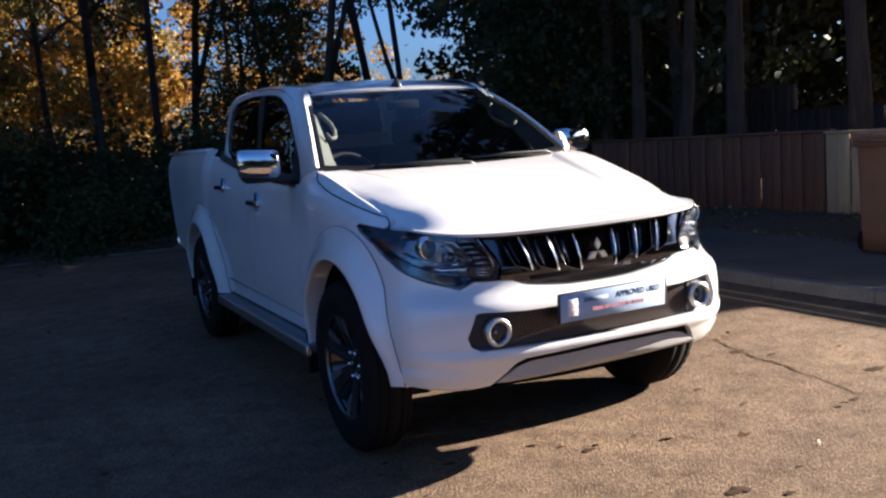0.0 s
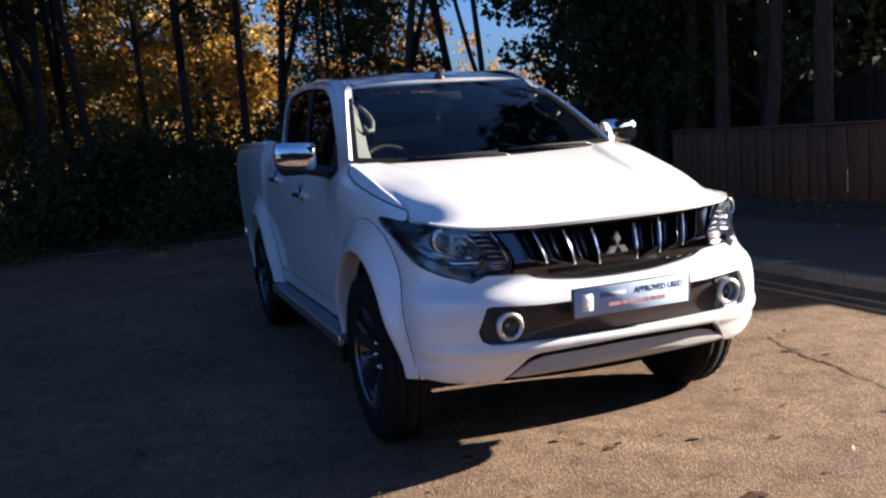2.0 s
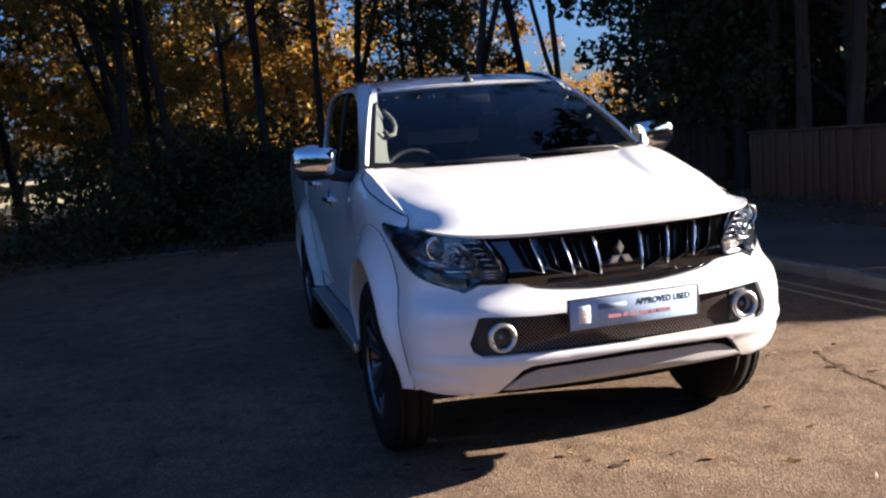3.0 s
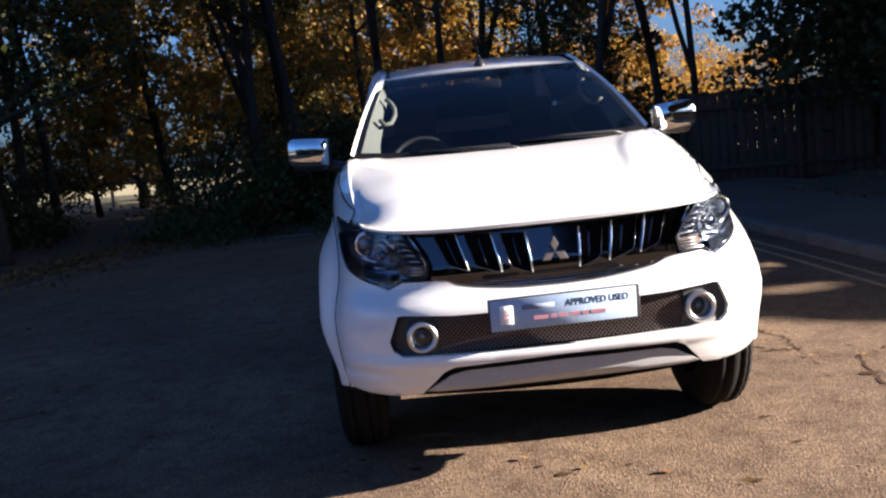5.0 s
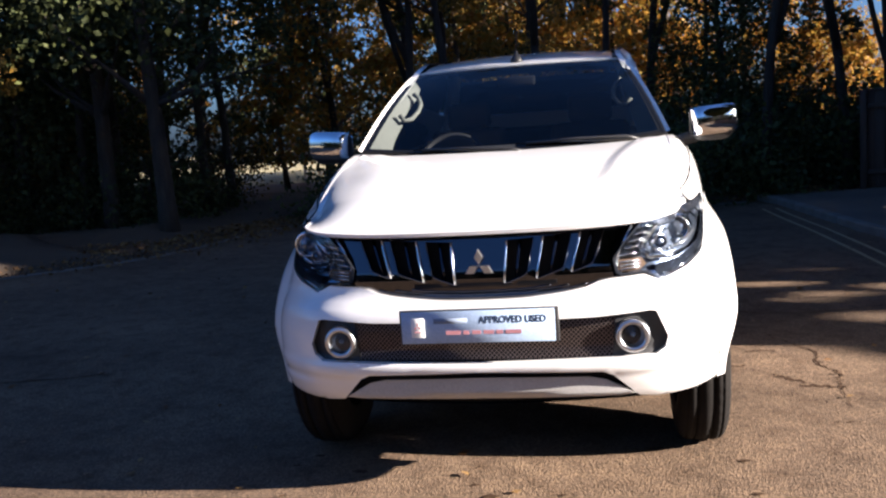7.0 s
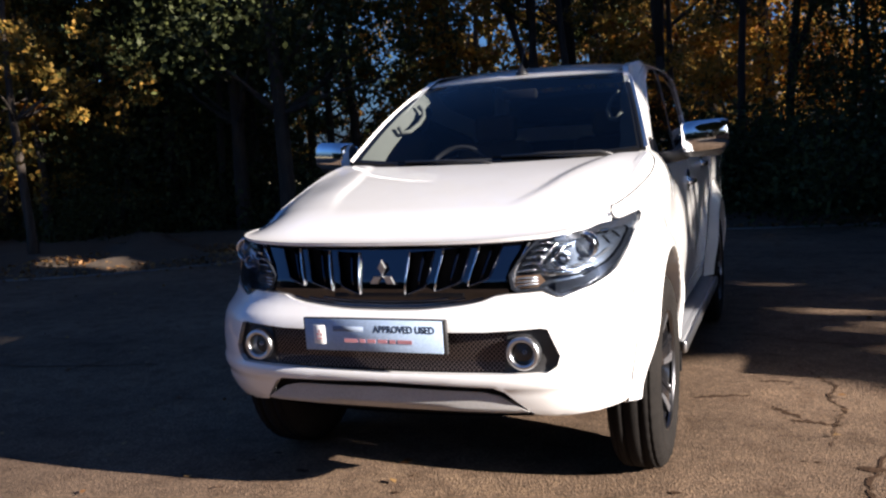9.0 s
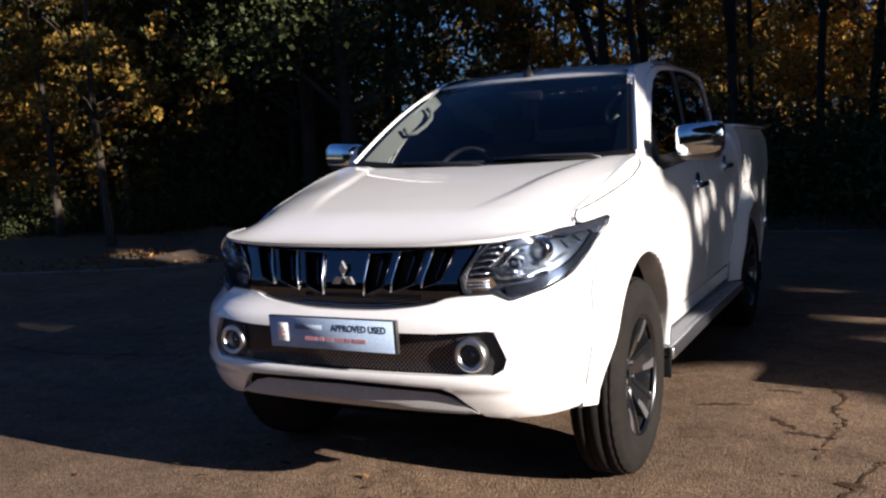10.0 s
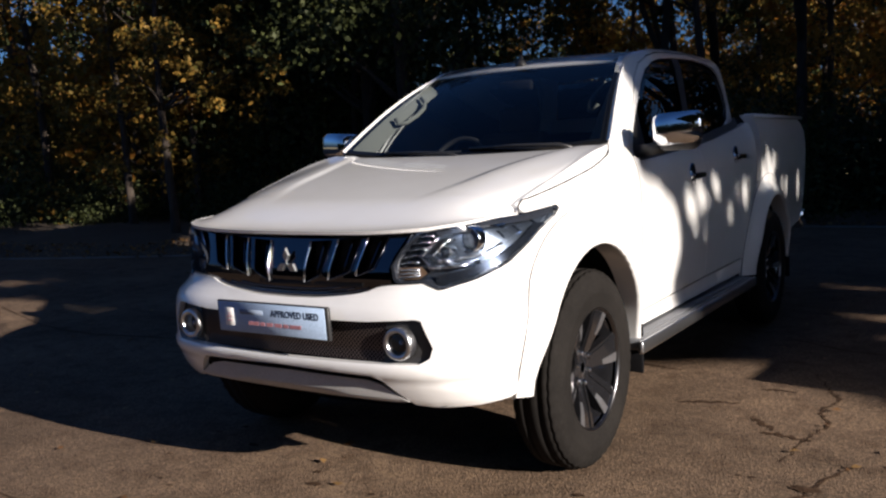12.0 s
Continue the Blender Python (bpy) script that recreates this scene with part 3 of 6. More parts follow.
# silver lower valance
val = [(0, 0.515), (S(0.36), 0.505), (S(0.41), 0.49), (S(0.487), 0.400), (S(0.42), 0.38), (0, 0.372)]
# black sheet behind the valance: the shade of the gap put into its colour
panel("valance_shade_sheet", front_in(0.034), val + [(-s, z) for s, z in val[1:-1][::-1]], GAP, truck, step=0.04)
def skid(s, z):
    """The valance leans out to a crease below its top edge, then turns under."""
    low = 0.435 - 0.02 * min(1.0, abs(s) / S(0.47))
    out = 1 - (z - low) / 0.06 if z > low else 1 - (low - z) / 0.075
    return front_in(0.022)(s, z) + Vector((0, -0.030 * max(0.0, out), 0))
blade = [(0, 0.488), (S(0.335), 0.481), (S(0.390), 0.468), (S(0.478), 0.414), (S(0.43), 0.408), (0, 0.405)]
panel("skid_plate", skid, blade + [(-s, z) for s, z in blade[1:-1][::-1]], SILVER, truck, step=0.014, fold=(0, 1, -0.15), depth=0.04, label="silver lower bumper valance")
part("under_tray", grid_bm(lambda u, v: Vector((u, -0.70 + 0.5 * v, 0.365 - 0.02 * v + 0.03 * (u / 0.6) ** 2)), [-0.62 + 1.24 * i / 8 for i in range(9)], [0, 0.5, 1]), GAP, truck)

# grille between the lamps
grille_half = [(0, 0.992), (S(0.3), 0.994), (0.55, 0.998), (0.44, 0.86), (S(0.43), 0.815), (S(0.34), 0.783), (S(0.2), 0.765), (0, 0.758)]
grille = panel("grille", front_in(0.055), grille_half + [(-s, z) for s, z in grille_half[1:-1][::-1]], GAP, truck, step=0.05, label="black grille with chrome bars")
low_line = spline((0, 0.757), (0.12, 0.759), (0.2, 0.765), (0.34, 0.784), (0.425, 0.810), (0.47, 0.812))
SLOTS = [[(0.425, 0.972), (0.346, 0.966), (0.311, 0.838), (0.330, 0.842), (0.383, 0.862)],
         [(0.314, 0.964), (0.220, 0.958), (0.194, 0.821), (0.212, 0.825), (0.286, 0.850)],
         [(0.186, 0.956), (0.097, 0.951), (0.085, 0.808), (0.104, 0.813), (0.163, 0.836)]]
def plate_skin(s, z):
    """The face of the grille: leaning back above its middle, turned under below it."""
    lean = 0.27 * max(0.0, z - 0.85) + 0.35 * max(0.0, 0.815 - z)
    return front(s, z) + Vector((0, 0.004 + lean, 0))
def plate_at(x, z, d=0.0):
    return plate_skin(math.copysign(S(abs(x)), x), z) + Vector((0, d, 0))
face = [(0, 0.965), (S(0.3), 0.972), (S(0.43), 0.980), (S(0.497), 0.981), (S(0.452), 0.905), (S(0.438), 0.862), (S(0.45), 0.815)] + [(S(0.44 - 0.04 * i), low_line(0.44 - 0.04 * i)) for i in range(11)] + [(0, 0.757)]
holes = [[(sign * S(a), b) for a, b in slot] for sign in (1, -1) for slot in SLOTS]
panel("face_plate", plate_skin, face + [(-a, b) for a, b in face[1:-1][::-1]], DARK_CHROME, grille, holes=holes, step=0.016, fold=(0, 1, 0), depth=0.03, label="dark chrome grille face with slanted slots")
for sign in (1, -1):
    for slot in SLOTS:
        hook = rounded([slot[0], slot[4], slot[3], slot[2]], 0.014, 3)[4:-4]
        edge = [plate_at(sign * a, b, -0.002) for a, b in [slot[0]] + hook + [slot[2]]]
        part("slot_trim", tube_bm(edge, 0.0026, 6), DARK_CHROME, grille, "thin dark chrome slot edge")
        (ax, az), (bx, bz) = slot[1], slot[2]
        part("grille_bar", tube_bm([plate_at(sign * (ax + (bx - ax) * k / 6), az + (bz - az) * k / 6, -0.004 - 0.004 * math.sin(math.pi * k / 6)) for k in range(7)], 0.0040, 8), CHROME, grille)
        tx, tz = (slot[0][0] + slot[1][0]) / 2, (slot[0][1] + slot[1][1]) / 2
        lx, lz = (slot[4][0] + slot[2][0]) / 2, (slot[4][1] + slot[2][1]) / 2
        part("inner_slat", tube_bm([plate_at(sign * (tx + (lx - tx) * k / 4), tz + (lz - tz) * k / 4, 0.022) for k in range(5)], 0.006, 8), BLACK_CHROME, grille)
for d, reach in ((0.006, 0.36), (0.016, 0.30), (0.026, 0.24)):
    part("lower_rib", tube_bm([plate_at(-reach + reach * k / 10, low_line(abs(-reach + reach * k / 10)) + d, -0.003) for k in range(21)], 0.0028, 6), DARK_CHROME, grille)
badge_at = front(0, 0.88) + Vector((0, 0.004, 0.004))
emblem = bmesh.new()
for ang in (90, 210, 330):
    c, s = math.cos(radians(ang)), math.sin(radians(ang))
    px, pz = -s, c
    L, W = 0.058, 0.0165
    pts = [(0, 0), (c * L / 2 + px * W, s * L / 2 + pz * W), (c * L, s * L), (c * L / 2 - px * W, s * L / 2 - pz * W)]
    mid = (c * L / 2, s * L / 2)
    base = [emblem.verts.new((badge_at.x + a, badge_at.y, badge_at.z - 0.012 + b)) for a, b in pts]
    peak = [emblem.verts.new((badge_at.x + mid[0] + (a - mid[0]) * 0.8, badge_at.y - 0.008, badge_at.z - 0.012 + mid[1] + (b - mid[1]) * 0.8)) for a, b in pts]
    for i in range(4):
        emblem.faces.new((base[i], base[(i + 1) % 4], peak[(i + 1) % 4], peak[i]))
    emblem.faces.new(peak)
bmesh.ops.recalc_face_normals(emblem, faces=emblem.faces)
part("badge", emblem, SATIN, grille, "plain chrome three-part badge", smooth=False)

# headlamps
HL = [(0.545, 0.984), (0.63, 0.996), (0.72, 1.003), (0.86, 1.012), (1.003, 1.018), (1.085, 1.028), (1.152, 1.036), (1.168, 1.026), (1.14, 1.005), (1.045, 0.963), (0.98, 0.926), (0.87, 0.873), (0.735, 0.823), (0.66, 0.798), (0.615, 0.791),
      (0.56, 0.818), (0.475, 0.813), (0.458, 0.826), (0.45, 0.872), (0.49, 0.93)]
cs = sum(p[0] for p in HL) / len(HL)
cz = sum(p[1] for p in HL) / len(HL)
for sign in (1, -1):
    m = sign < 0
    lamp = panel("headlight", front_in(0.0), rounded(HL, 0.008), LENS, truck, step=0.025, mirror=m, label="clear headlight with projector lens and chrome reflectors")
    lamp.visible_shadow = False
    bowl = front_in(0.055)
    panel("housing", bowl, HL, LAMP_DARK, lamp, step=0.04, mirror=m)
    rim_in = [(cs + (s - cs) * 0.972, cz + (z - cz) * 0.93) for s, z in HL]
    panel("bezel", front_in(0.004), HL, LAMP_BEZEL, lamp, holes=[rim_in], step=0.03, mirror=m, fold=(0, 1, 0), depth=0.045)
    def on(s, z, d):
        p = front(s, z) + Vector((0, d, 0))
        return Vector((sign * p.x, p.y, p.z))
    def rod(name, places, r, mat, d, label=""):
        return part(name, tube_bm([on(a, b, d) for a, b in places], r, 6), mat, lamp, label)
    skirt = [(0.605, 0.802), (0.665, 0.812), (0.735, 0.835), (0.865, 0.884), (0.975, 0.937), (1.05, 0.978), (1.02, 0.985), (0.93, 0.940), (0.82, 0.892), (0.70, 0.852), (0.60, 0.838)]
    panel("lamp_skirt", front_in(0.014), skirt, LAMP_SKIRT, lamp, step=0.02, mirror=m, fold=(0, 1, 0), depth=0.03, label="smooth grey-blue lower lamp moulding")
    brow = [(0.60, 0.984), (0.72, 0.997), (0.86, 1.006), (1.0, 1.013), (1.12, 1.028), (1.10, 1.012), (0.99, 0.994), (0.86, 0.990), (0.72, 0.981), (0.61, 0.970)]
    panel("lamp_brow", front_in(0.016), brow, LAMP_BEZEL, lamp, step=0.02, mirror=m, fold=(0, 1, 0), depth=0.02)
    pod = [(0.86, 0.985), (0.72, 0.977), (0.62, 0.965), (0.555, 0.903), (0.582, 0.868), (0.68, 0.868), (0.80, 0.905), (0.90, 0.955)]
    panel("lamp_pod", front_in(0.05), rounded(pod, 0.012), LAMP_DARK, lamp, step=0.02, mirror=m, label="dark blue-grey lamp pod")
    rod("pod_frame", [(0.87, 0.988), (0.72, 0.982), (0.612, 0.970), (0.545, 0.904), (0.574, 0.864), (0.66, 0.862), (0.74, 0.876)], 0.0085, LAMP_CHROME, 0.026, "chrome angular frame")
    rod("pod_frame", [(0.66, 0.956), (0.628, 0.950), (0.584, 0.904), (0.602, 0.884), (0.655, 0.880)], 0.006, LAMP_CHROME, 0.030)
    rod("pod_step", [(0.66, 0.885), (0.75, 0.900), (0.83, 0.930)], 0.005, LAMP_CLEAR, 0.030)
    for (ps, pz), r, glass in (((0.705, 0.950), 0.050, BULB), ((0.625, 0.912), 0.024, LAMP_DARK)):
        pc = on(ps, pz, 0.036)
        ring = part("projector", lathe_bm([(r * 0.70, 0.03), (r * 0.76, -0.006), (r * 0.86, -0.012), (r * 0.94, -0.008), (r, 0.002), (r, 0.03)], 36, "Y"), LAMP_CHROME, lamp, "chrome projector ring")
        ring.location = pc
        eye = part("lens", lathe_bm([(0.0005, -0.016), (r * 0.32, -0.0135), (r * 0.58, -0.006), (r * 0.76, 0.006)], 32, "Y"), glass, lamp)
        eye.location = pc
    # inner comb: a pale backing with raised bars, the amber foot, small facets of the outer end
    comb = [(0.548, 0.974), (0.606, 0.982), (0.535, 0.905), (0.552, 0.872), (0.466, 0.868), (0.500, 0.925)]
    panel("comb_backing", front_in(0.040), comb, LAMP_SKIRT, lamp, step=0.015, mirror=m)
    for k in range(5):
        z = 0.966 - 0.022 * k
        rod("comb_bar", [(0.536 - 0.015 * k, z), (0.566 - 0.0144 * k, z + 0.006), (0.597 - 0.0137 * k, z + 0.004)], 0.0032, LAMP_CHROME, 0.024)
    rod("inner_column", [(0.520, 0.976), (0.490, 0.930), (0.466, 0.880), (0.462, 0.845)], 0.0055, LAMP_CLEAR, 0.022)
    for k in range(3):
        rod("amber_rib", [(0.474, 0.832 + 0.012 * k), (0.51, 0.835 + 0.012 * k), (0.545, 0.838 + 0.010 * k)], 0.0034, LAMP_CLEAR, 0.020)
    for facet in ([(0.83, 0.975), (0.88, 0.982), (0.90, 0.962), (0.85, 0.945)], [(0.91, 0.984), (0.96, 0.990), (0.98, 0.975), (0.93, 0.960)], [(1.00, 0.996), (1.06, 1.004), (1.05, 0.992), (1.02, 0.980)]):
        panel("facet", front_in(0.030), facet, LAMP_DARK, lamp, step=0.012, mirror=m, fold=(0, 1, 0), depth=0.012)
    rod("light_guide", [(0.615, 0.798), (0.735, 0.829), (0.86, 0.878), (0.975, 0.932), (1.05, 0.973)], 0.0022, LAMP_CHROME, 0.006)
    am = [(0.466, 0.824), (0.54, 0.826), (0.566, 0.845), (0.548, 0.868), (0.468, 0.864)]
    panel("turn_signal", front_in(0.026), am, AMBER, lamp, step=0.015, mirror=m, label="amber turn signal")

# wheel arch flares, front wings, doors, bed sides
def flare_rows(cy, front_wheel):
    rows = []
    for i in range(29):
        a = 180 - 180 * i / 28
        c, s = math.cos(radians(a)), math.sin(radians(a))
        inner = (cy + (0.47 if c < 0 else 0.485) * c, 0.40 + 0.477 * s)
        ry = (0.532 if c < 0 else 0.60) if front_wheel else (0.60 if c < 0 else 0.62)
        outer = (cy + ry * c, 0.405 + 0.615 * s)
        rows.append((outer, inner, a))
    return rows
def flare(cy, front_wheel, mirror):
    bm = bmesh.new()
    grid = []
    for outer, inner, a in flare_rows(cy, front_wheel):
        line = []
        fade = 1.0
        for t, out in ((0, -0.012), (0.0, 0.006), (0.08, 0.012), (0.3, 0.02), (0.6, 0.034), (0.85, 0.047), (0.96, 0.050), (1.0, 0.044), (1.0, 0.02), (1.0, -0.06)):
            y, z = outer[0] + (inner[0] - outer[0]) * t, outer[1] + (inner[1] - outer[1]) * t
            p = side(y, max(z, 0.40))
            k = smoothstep(0.0, 1.0, t)
            lip = 0.893 - ((0.06 if y < cy else 0.03) if front_wheel else 0.03) * (1 - smoothstep(0.40, 0.66, z))
            x = (p.x + 0.006) * (1 - k) + lip * k if t < 1 else lip + out - 0.044
            if t == 0:
                x = p.x + out
            line.append(bm.verts.new(((-x if mirror else x), y, z)))
        grid.append(line)
    for p, q in zip(grid[:-1], grid[1:]):
        for k in range(len(p) - 1):
            f = (p[k], q[k], q[k + 1], p[k + 1])
            bm.faces.new(f[::-1] if mirror else f)
    return bm
def flare_seal(cy, front_wheel, mirror):
    pts = []
    for outer, inner, a in flare_rows(cy, front_wheel)[:22 if front_wheel else 29]:
        p = side(outer[0], max(outer[1], 0.40))
        pts.append(((-1 if mirror else 1) * (p.x + 0.0015), outer[0], outer[1]))
    return tube_bm(pts, 0.0022, 5)
for sign in (1, -1):
    m = sign < 0
    part("flare_seal", flare_seal(WHEEL_F, True, m), GAP, truck)
    part("flare_seal", flare_seal(WHEEL_R, False, m), GAP, truck)
    arch = [(0.53 * math.cos(radians(a)), 0.40 + 0.53 * math.sin(radians(a))) for a in range(0, 181, 8)]
    crest = [(0.40 - 0.725 * i / 14, top_z(0.40 - 0.725 * i / 14)) for i in range(15)]
    lamp_side = [(front(a, b).y, b) for a, b in ((1.003, 1.022), (1.085, 1.032), (1.159, 1.040), (1.176, 1.028), (1.145, 1.001), (1.045, 0.958), (0.98, 0.921), (0.885, 0.874))]
    fender_out = [(0.615, 0.50), (0.612, 1.20), (0.60, 1.235), (0.50, 1.255), (0.44, 1.252)] + crest + lamp_side + [(-0.505, 0.80), (-0.52, 0.70), (-0.53, 0.5), (-0.53, 0.40)]
    panel("front_wing", side, fender_out + arch[::-1][1:] + [(0.53, 0.45), (0.56, 0.45)], PAINT, truck, step=0.03, mirror=m, fold=IN, depth=0.03, label="white front wing")
    part("arch_flare", flare(WHEEL_F, True, m), PAINT, truck, "white wheel arch flare")
    part("arch_flare", flare(WHEEL_R, False, m), PAINT, truck, "white wheel arch flare")
    door_f = [(0.622, 0.50), (1.62, 0.52), (1.618, 0.9), (1.62, 1.225), (1.4, 1.212), (1.1, 1.192), (0.72, 1.172), (0.622, 1.20)]
    d1 = panel("door", side, rounded(door_f, 0.02, 2), PAINT, truck, step=0.035, mirror=m, fold=IN, depth=0.03, label="white front door")
    rear_arch = [(3.02 + 0.545 * math.cos(radians(a)), 0.40 + 0.545 * math.sin(radians(a))) for a in range(168, 128, -6)]
    door_r = [(1.628, 0.52), (2.46, 0.53)] + rear_arch + [(2.70, 0.95), (2.74, 1.15), (2.745, 1.36), (2.6, 1.335), (2.45, 1.315), (2.0, 1.26), (1.628, 1.226)]
    d2 = panel("door", side, rounded(door_r, 0.015, 2), PAINT, truck, step=0.035, mirror=m, fold=IN, depth=0.03, label="white rear door")
    panel("sill", side, [(0.50, 0.43), (2.50, 0.43), (2.50, 0.515), (1.62, 0.512), (0.50, 0.492)], PAINT, truck, step=0.05, mirror=m, fold=IN, depth=0.04)
    bed_arch = [(3.02 + 0.53 * math.cos(radians(a)), 0.40 + 0.53 * math.sin(radians(a))) for a in range(180, -1, -8)]
    bed = [(2.81, 1.408), (2.81, 0.95)] + [p for p in bed_arch if p[0] > 2.82] + [(3.56, 0.52), (4.28, 0.60), (4.36, 0.68), (4.42, 0.95), (4.44, 1.16), (4.42, 1.30), (4.38, 1.375), (4.31, 1.41)]
    panel("bed_side", side, bed, PAINT, truck, step=0.04, mirror=m, fold=IN, depth=0.07, label="white load bed side")
    # handles with dark grip recess
    for door, y, z in ((d1, 1.42, 1.075), (d2, 2.28, 1.15)):
        p = side(y, z)
        h = part("door_handle", box_bm((0.02, 0.20, 0.032), (sign * (p.x + 0.028), y, z), 0.009, 3), DARK_CHROME, door, "dark chrome door handle")
        cup = lathe_bm([(0.0005, 0.003), (0.03, 0.003), (0.042, 0.006), (0.048, 0.004), (0.05, -0.004)], 24, "X")
        bmesh.ops.scale(cup, vec=(sign, 0.85, 1.3), verts=cup.verts)
        bmesh.ops.translate(cup, vec=(sign * p.x, y - 0.02, z), verts=cup.verts)
        part("grip_cup", cup, LAMP_DARK, door, "dark chrome handle cup")
        for dy in (-0.085, 0.085):
            part("handle_foot", box_bm((0.03, 0.03, 0.026), (sign * (p.x + 0.012), y + dy, z), 0.006, 2), CHROME, door)
    # cab side: pillars and roof rail with the door frame set in
    WIN = [(0.80, 1.19), (1.1, 1.21), (1.62, 1.245), (2.1, 1.285), (2.42, 1.33), (2.56, 1.385), (2.62, 1.47), (2.61, 1.56), (2.56, 1.655), (2.48, 1.70), (2.36, 1.718), (2.1, 1.727), (1.75, 1.715), (1.5, 1.695), (1.36, 1.67), (1.24, 1.625), (1.12, 1.55), (0.98, 1.435), (0.86, 1.325), (0.79, 1.24)]
    wc = (1.7, 1.45)
    def grown(d):
        out = []
        n = len(WIN)
        for i in range(n):
            a, b, c = Vector(WIN[i - 1]), Vector(WIN[i]), Vector(WIN[(i + 1) % n])
            t = ((b - a).normalized() + (c - b).normalized()).normalized()
            out.append((b.x + t.y * d, b.y - t.x * d))
        return out
    outer_cab = [(0.50, 1.245), (0.62, 1.18), (0.62, 1.15), (2.79, 1.30), (2.80, 1.42), (2.775, 1.60), (2.74, 1.715), (2.66, 1.758), (2.5, 1.775), (2.2, 1.782), (1.8, 1.772), (1.5, 1.75), (1.3, 1.722), (1.18, 1.695), (1.11, 1.665), (0.9, 1.527), (0.70, 1.40)]
    panel("cab_side", cab, outer_cab, PAINT, truck, holes=[grown(0.036)], step=0.03, mirror=m, fold=IN, depth=0.03, label="white cab pillars and roof rail")
    panel("window_frame", cab, grown(0.030), PAINT, truck, holes=[grown(0.0)], step=0.03, mirror=m, fold=IN, depth=0.025)
    def cab_in(y, z):
        return cab(y, z) + Vector((-0.012, 0, 0))
    panel("window_seal", cab_in, grown(0.045), GAP, truck, holes=[grown(-0.014)], step=0.04, mirror=m)
    def cab_glass(y, z):
        return cab(y, z) + Vector((-0.016, 0, 0))
    panel("side_window", cab_glass, grown(0.002), PRIVACY, truck, step=0.06, mirror=m, label="dark tinted side window")
    def cab_out(y, z):
        return cab(y, z) + Vector((-0.006, 0, 0))
    panel("door_pillar", cab_out, [(1.64, 1.24), (1.73, 1.25), (1.86, 1.725), (1.75, 1.717)], TRIM, truck, step=0.05, mirror=m, label="black centre pillar")
    panel("sail_panel", cab_out, [(0.79, 1.19), (0.97, 1.20), (0.98, 1.43), (0.86, 1.325)], TRIM, truck, step=0.04, mirror=m, label="black mirror base panel")
    panel("belt_strip", lambda y, z: side(y, z) + Vector((-0.012, 0, 0)), [(0.66, 1.165), (1.62, 1.215), (2.5, 1.30), (2.62, 1.35), (2.62, 1.40), (2.5, 1.36), (1.62, 1.255), (0.78, 1.20)], TRIM, truck, step=0.04, mirror=m)
    # door mirror
    mir = part("door_mirror", box_bm((0.185, 0.13, 0.165), (0, 0, 0), 0.045, 5), TRIM, truck, "door mirror with a chrome cap")
    mir.location = (sign * 0.955, 0.765, 1.294)
    mir.rotation_euler, mir.scale = (0, 0, radians(sign * 14)), (1.06, 1.05, 0.99)
    cap = bmesh.new()
    rows = []
    for i in range(13):
        u = -1 + 2 * i / 12
        row = []
        for k in range(11):
            v = -1 + 2 * k / 10
            d = (abs(u) ** 3.2 + abs(v) ** 3.2)
            bulge = max(0.0, 1 - d * 0.5) ** 0.5
            row.append(cap.verts.new((u * 0.099 * (1 - 0.04 * abs(v) ** 4), -0.03 - 0.062 * bulge, v * 0.070 * (1 - 0.05 * abs(u) ** 4) + 0.016 + 0.006 * u * sign)))
        rows.append(row)
    for a, b in zip(rows[:-1], rows[1:]):
        for k in range(10):
            cap.faces.new((a[k], b[k], b[k + 1], a[k + 1]))
    rim(cap, (0, 0.045, 0))
    bmesh.ops.recalc_face_normals(cap, faces=cap.faces)
    part("cap", cap, CHROME, mir, "polished chrome mirror cap")
    part("glass", box_bm((0.15, 0.004, 0.12), (0, 0.067, 0.0), 0.001, 1), CHROME, mir)
    part("mirror_arm", tube_bm([(sign * 0.70, 0.82, 1.215), (sign * 0.80, 0.80, 1.215), (sign * 0.88, 0.775, 1.235)], 0.03, 10), TRIM, truck)
    # running board and mud flaps
    board = part("running_board", box_bm((0.17, 1.96, 0.05), (sign * 0.80, 1.43, 0.385), 0.018, 3), BOARD_GREY, truck, "grey running board with a bright edge")
    part("edge_rail", box_bm((0.024, 1.99, 0.056), (sign * 0.882, 1.43, 0.378), 0.010, 3), SATIN, board, "bright silver edge rail")
    part("tread_strip", box_bm((0.10, 1.85, 0.006), (sign * 0.80, 1.43, 0.412), 0.002, 1), BOARD_GREY, board)
    for y in (0.85, 1.5, 2.15):
        part("bracket", box_bm((0.25, 0.05, 0.03), (sign * 0.66, y, 0.39), 0.005, 1), TRIM, board)
    for y in (0.53, 3.56):
        part("mud_flap", box_bm((0.20, 0.016, 0.22), (sign * 0.76, y, 0.355), 0.006, 2), GAP, truck)
    for cy in (WHEEL_F, WHEEL_R):
        liner = bmesh.new()
        rows = []
        for i in range(21):
            a = radians(172 - 164 * i / 20)
            rows.append([liner.verts.new((sign * xx, cy + 0.52 * math.cos(a), 0.40 + 0.52 * math.sin(a))) for xx in (0.80, 0.5)])
        for a, b in zip(rows[:-1], rows[1:]):
            liner.faces.new((a[0], b[0], b[1], a[1]))
        part("arch_liner", liner, GAP, truck)

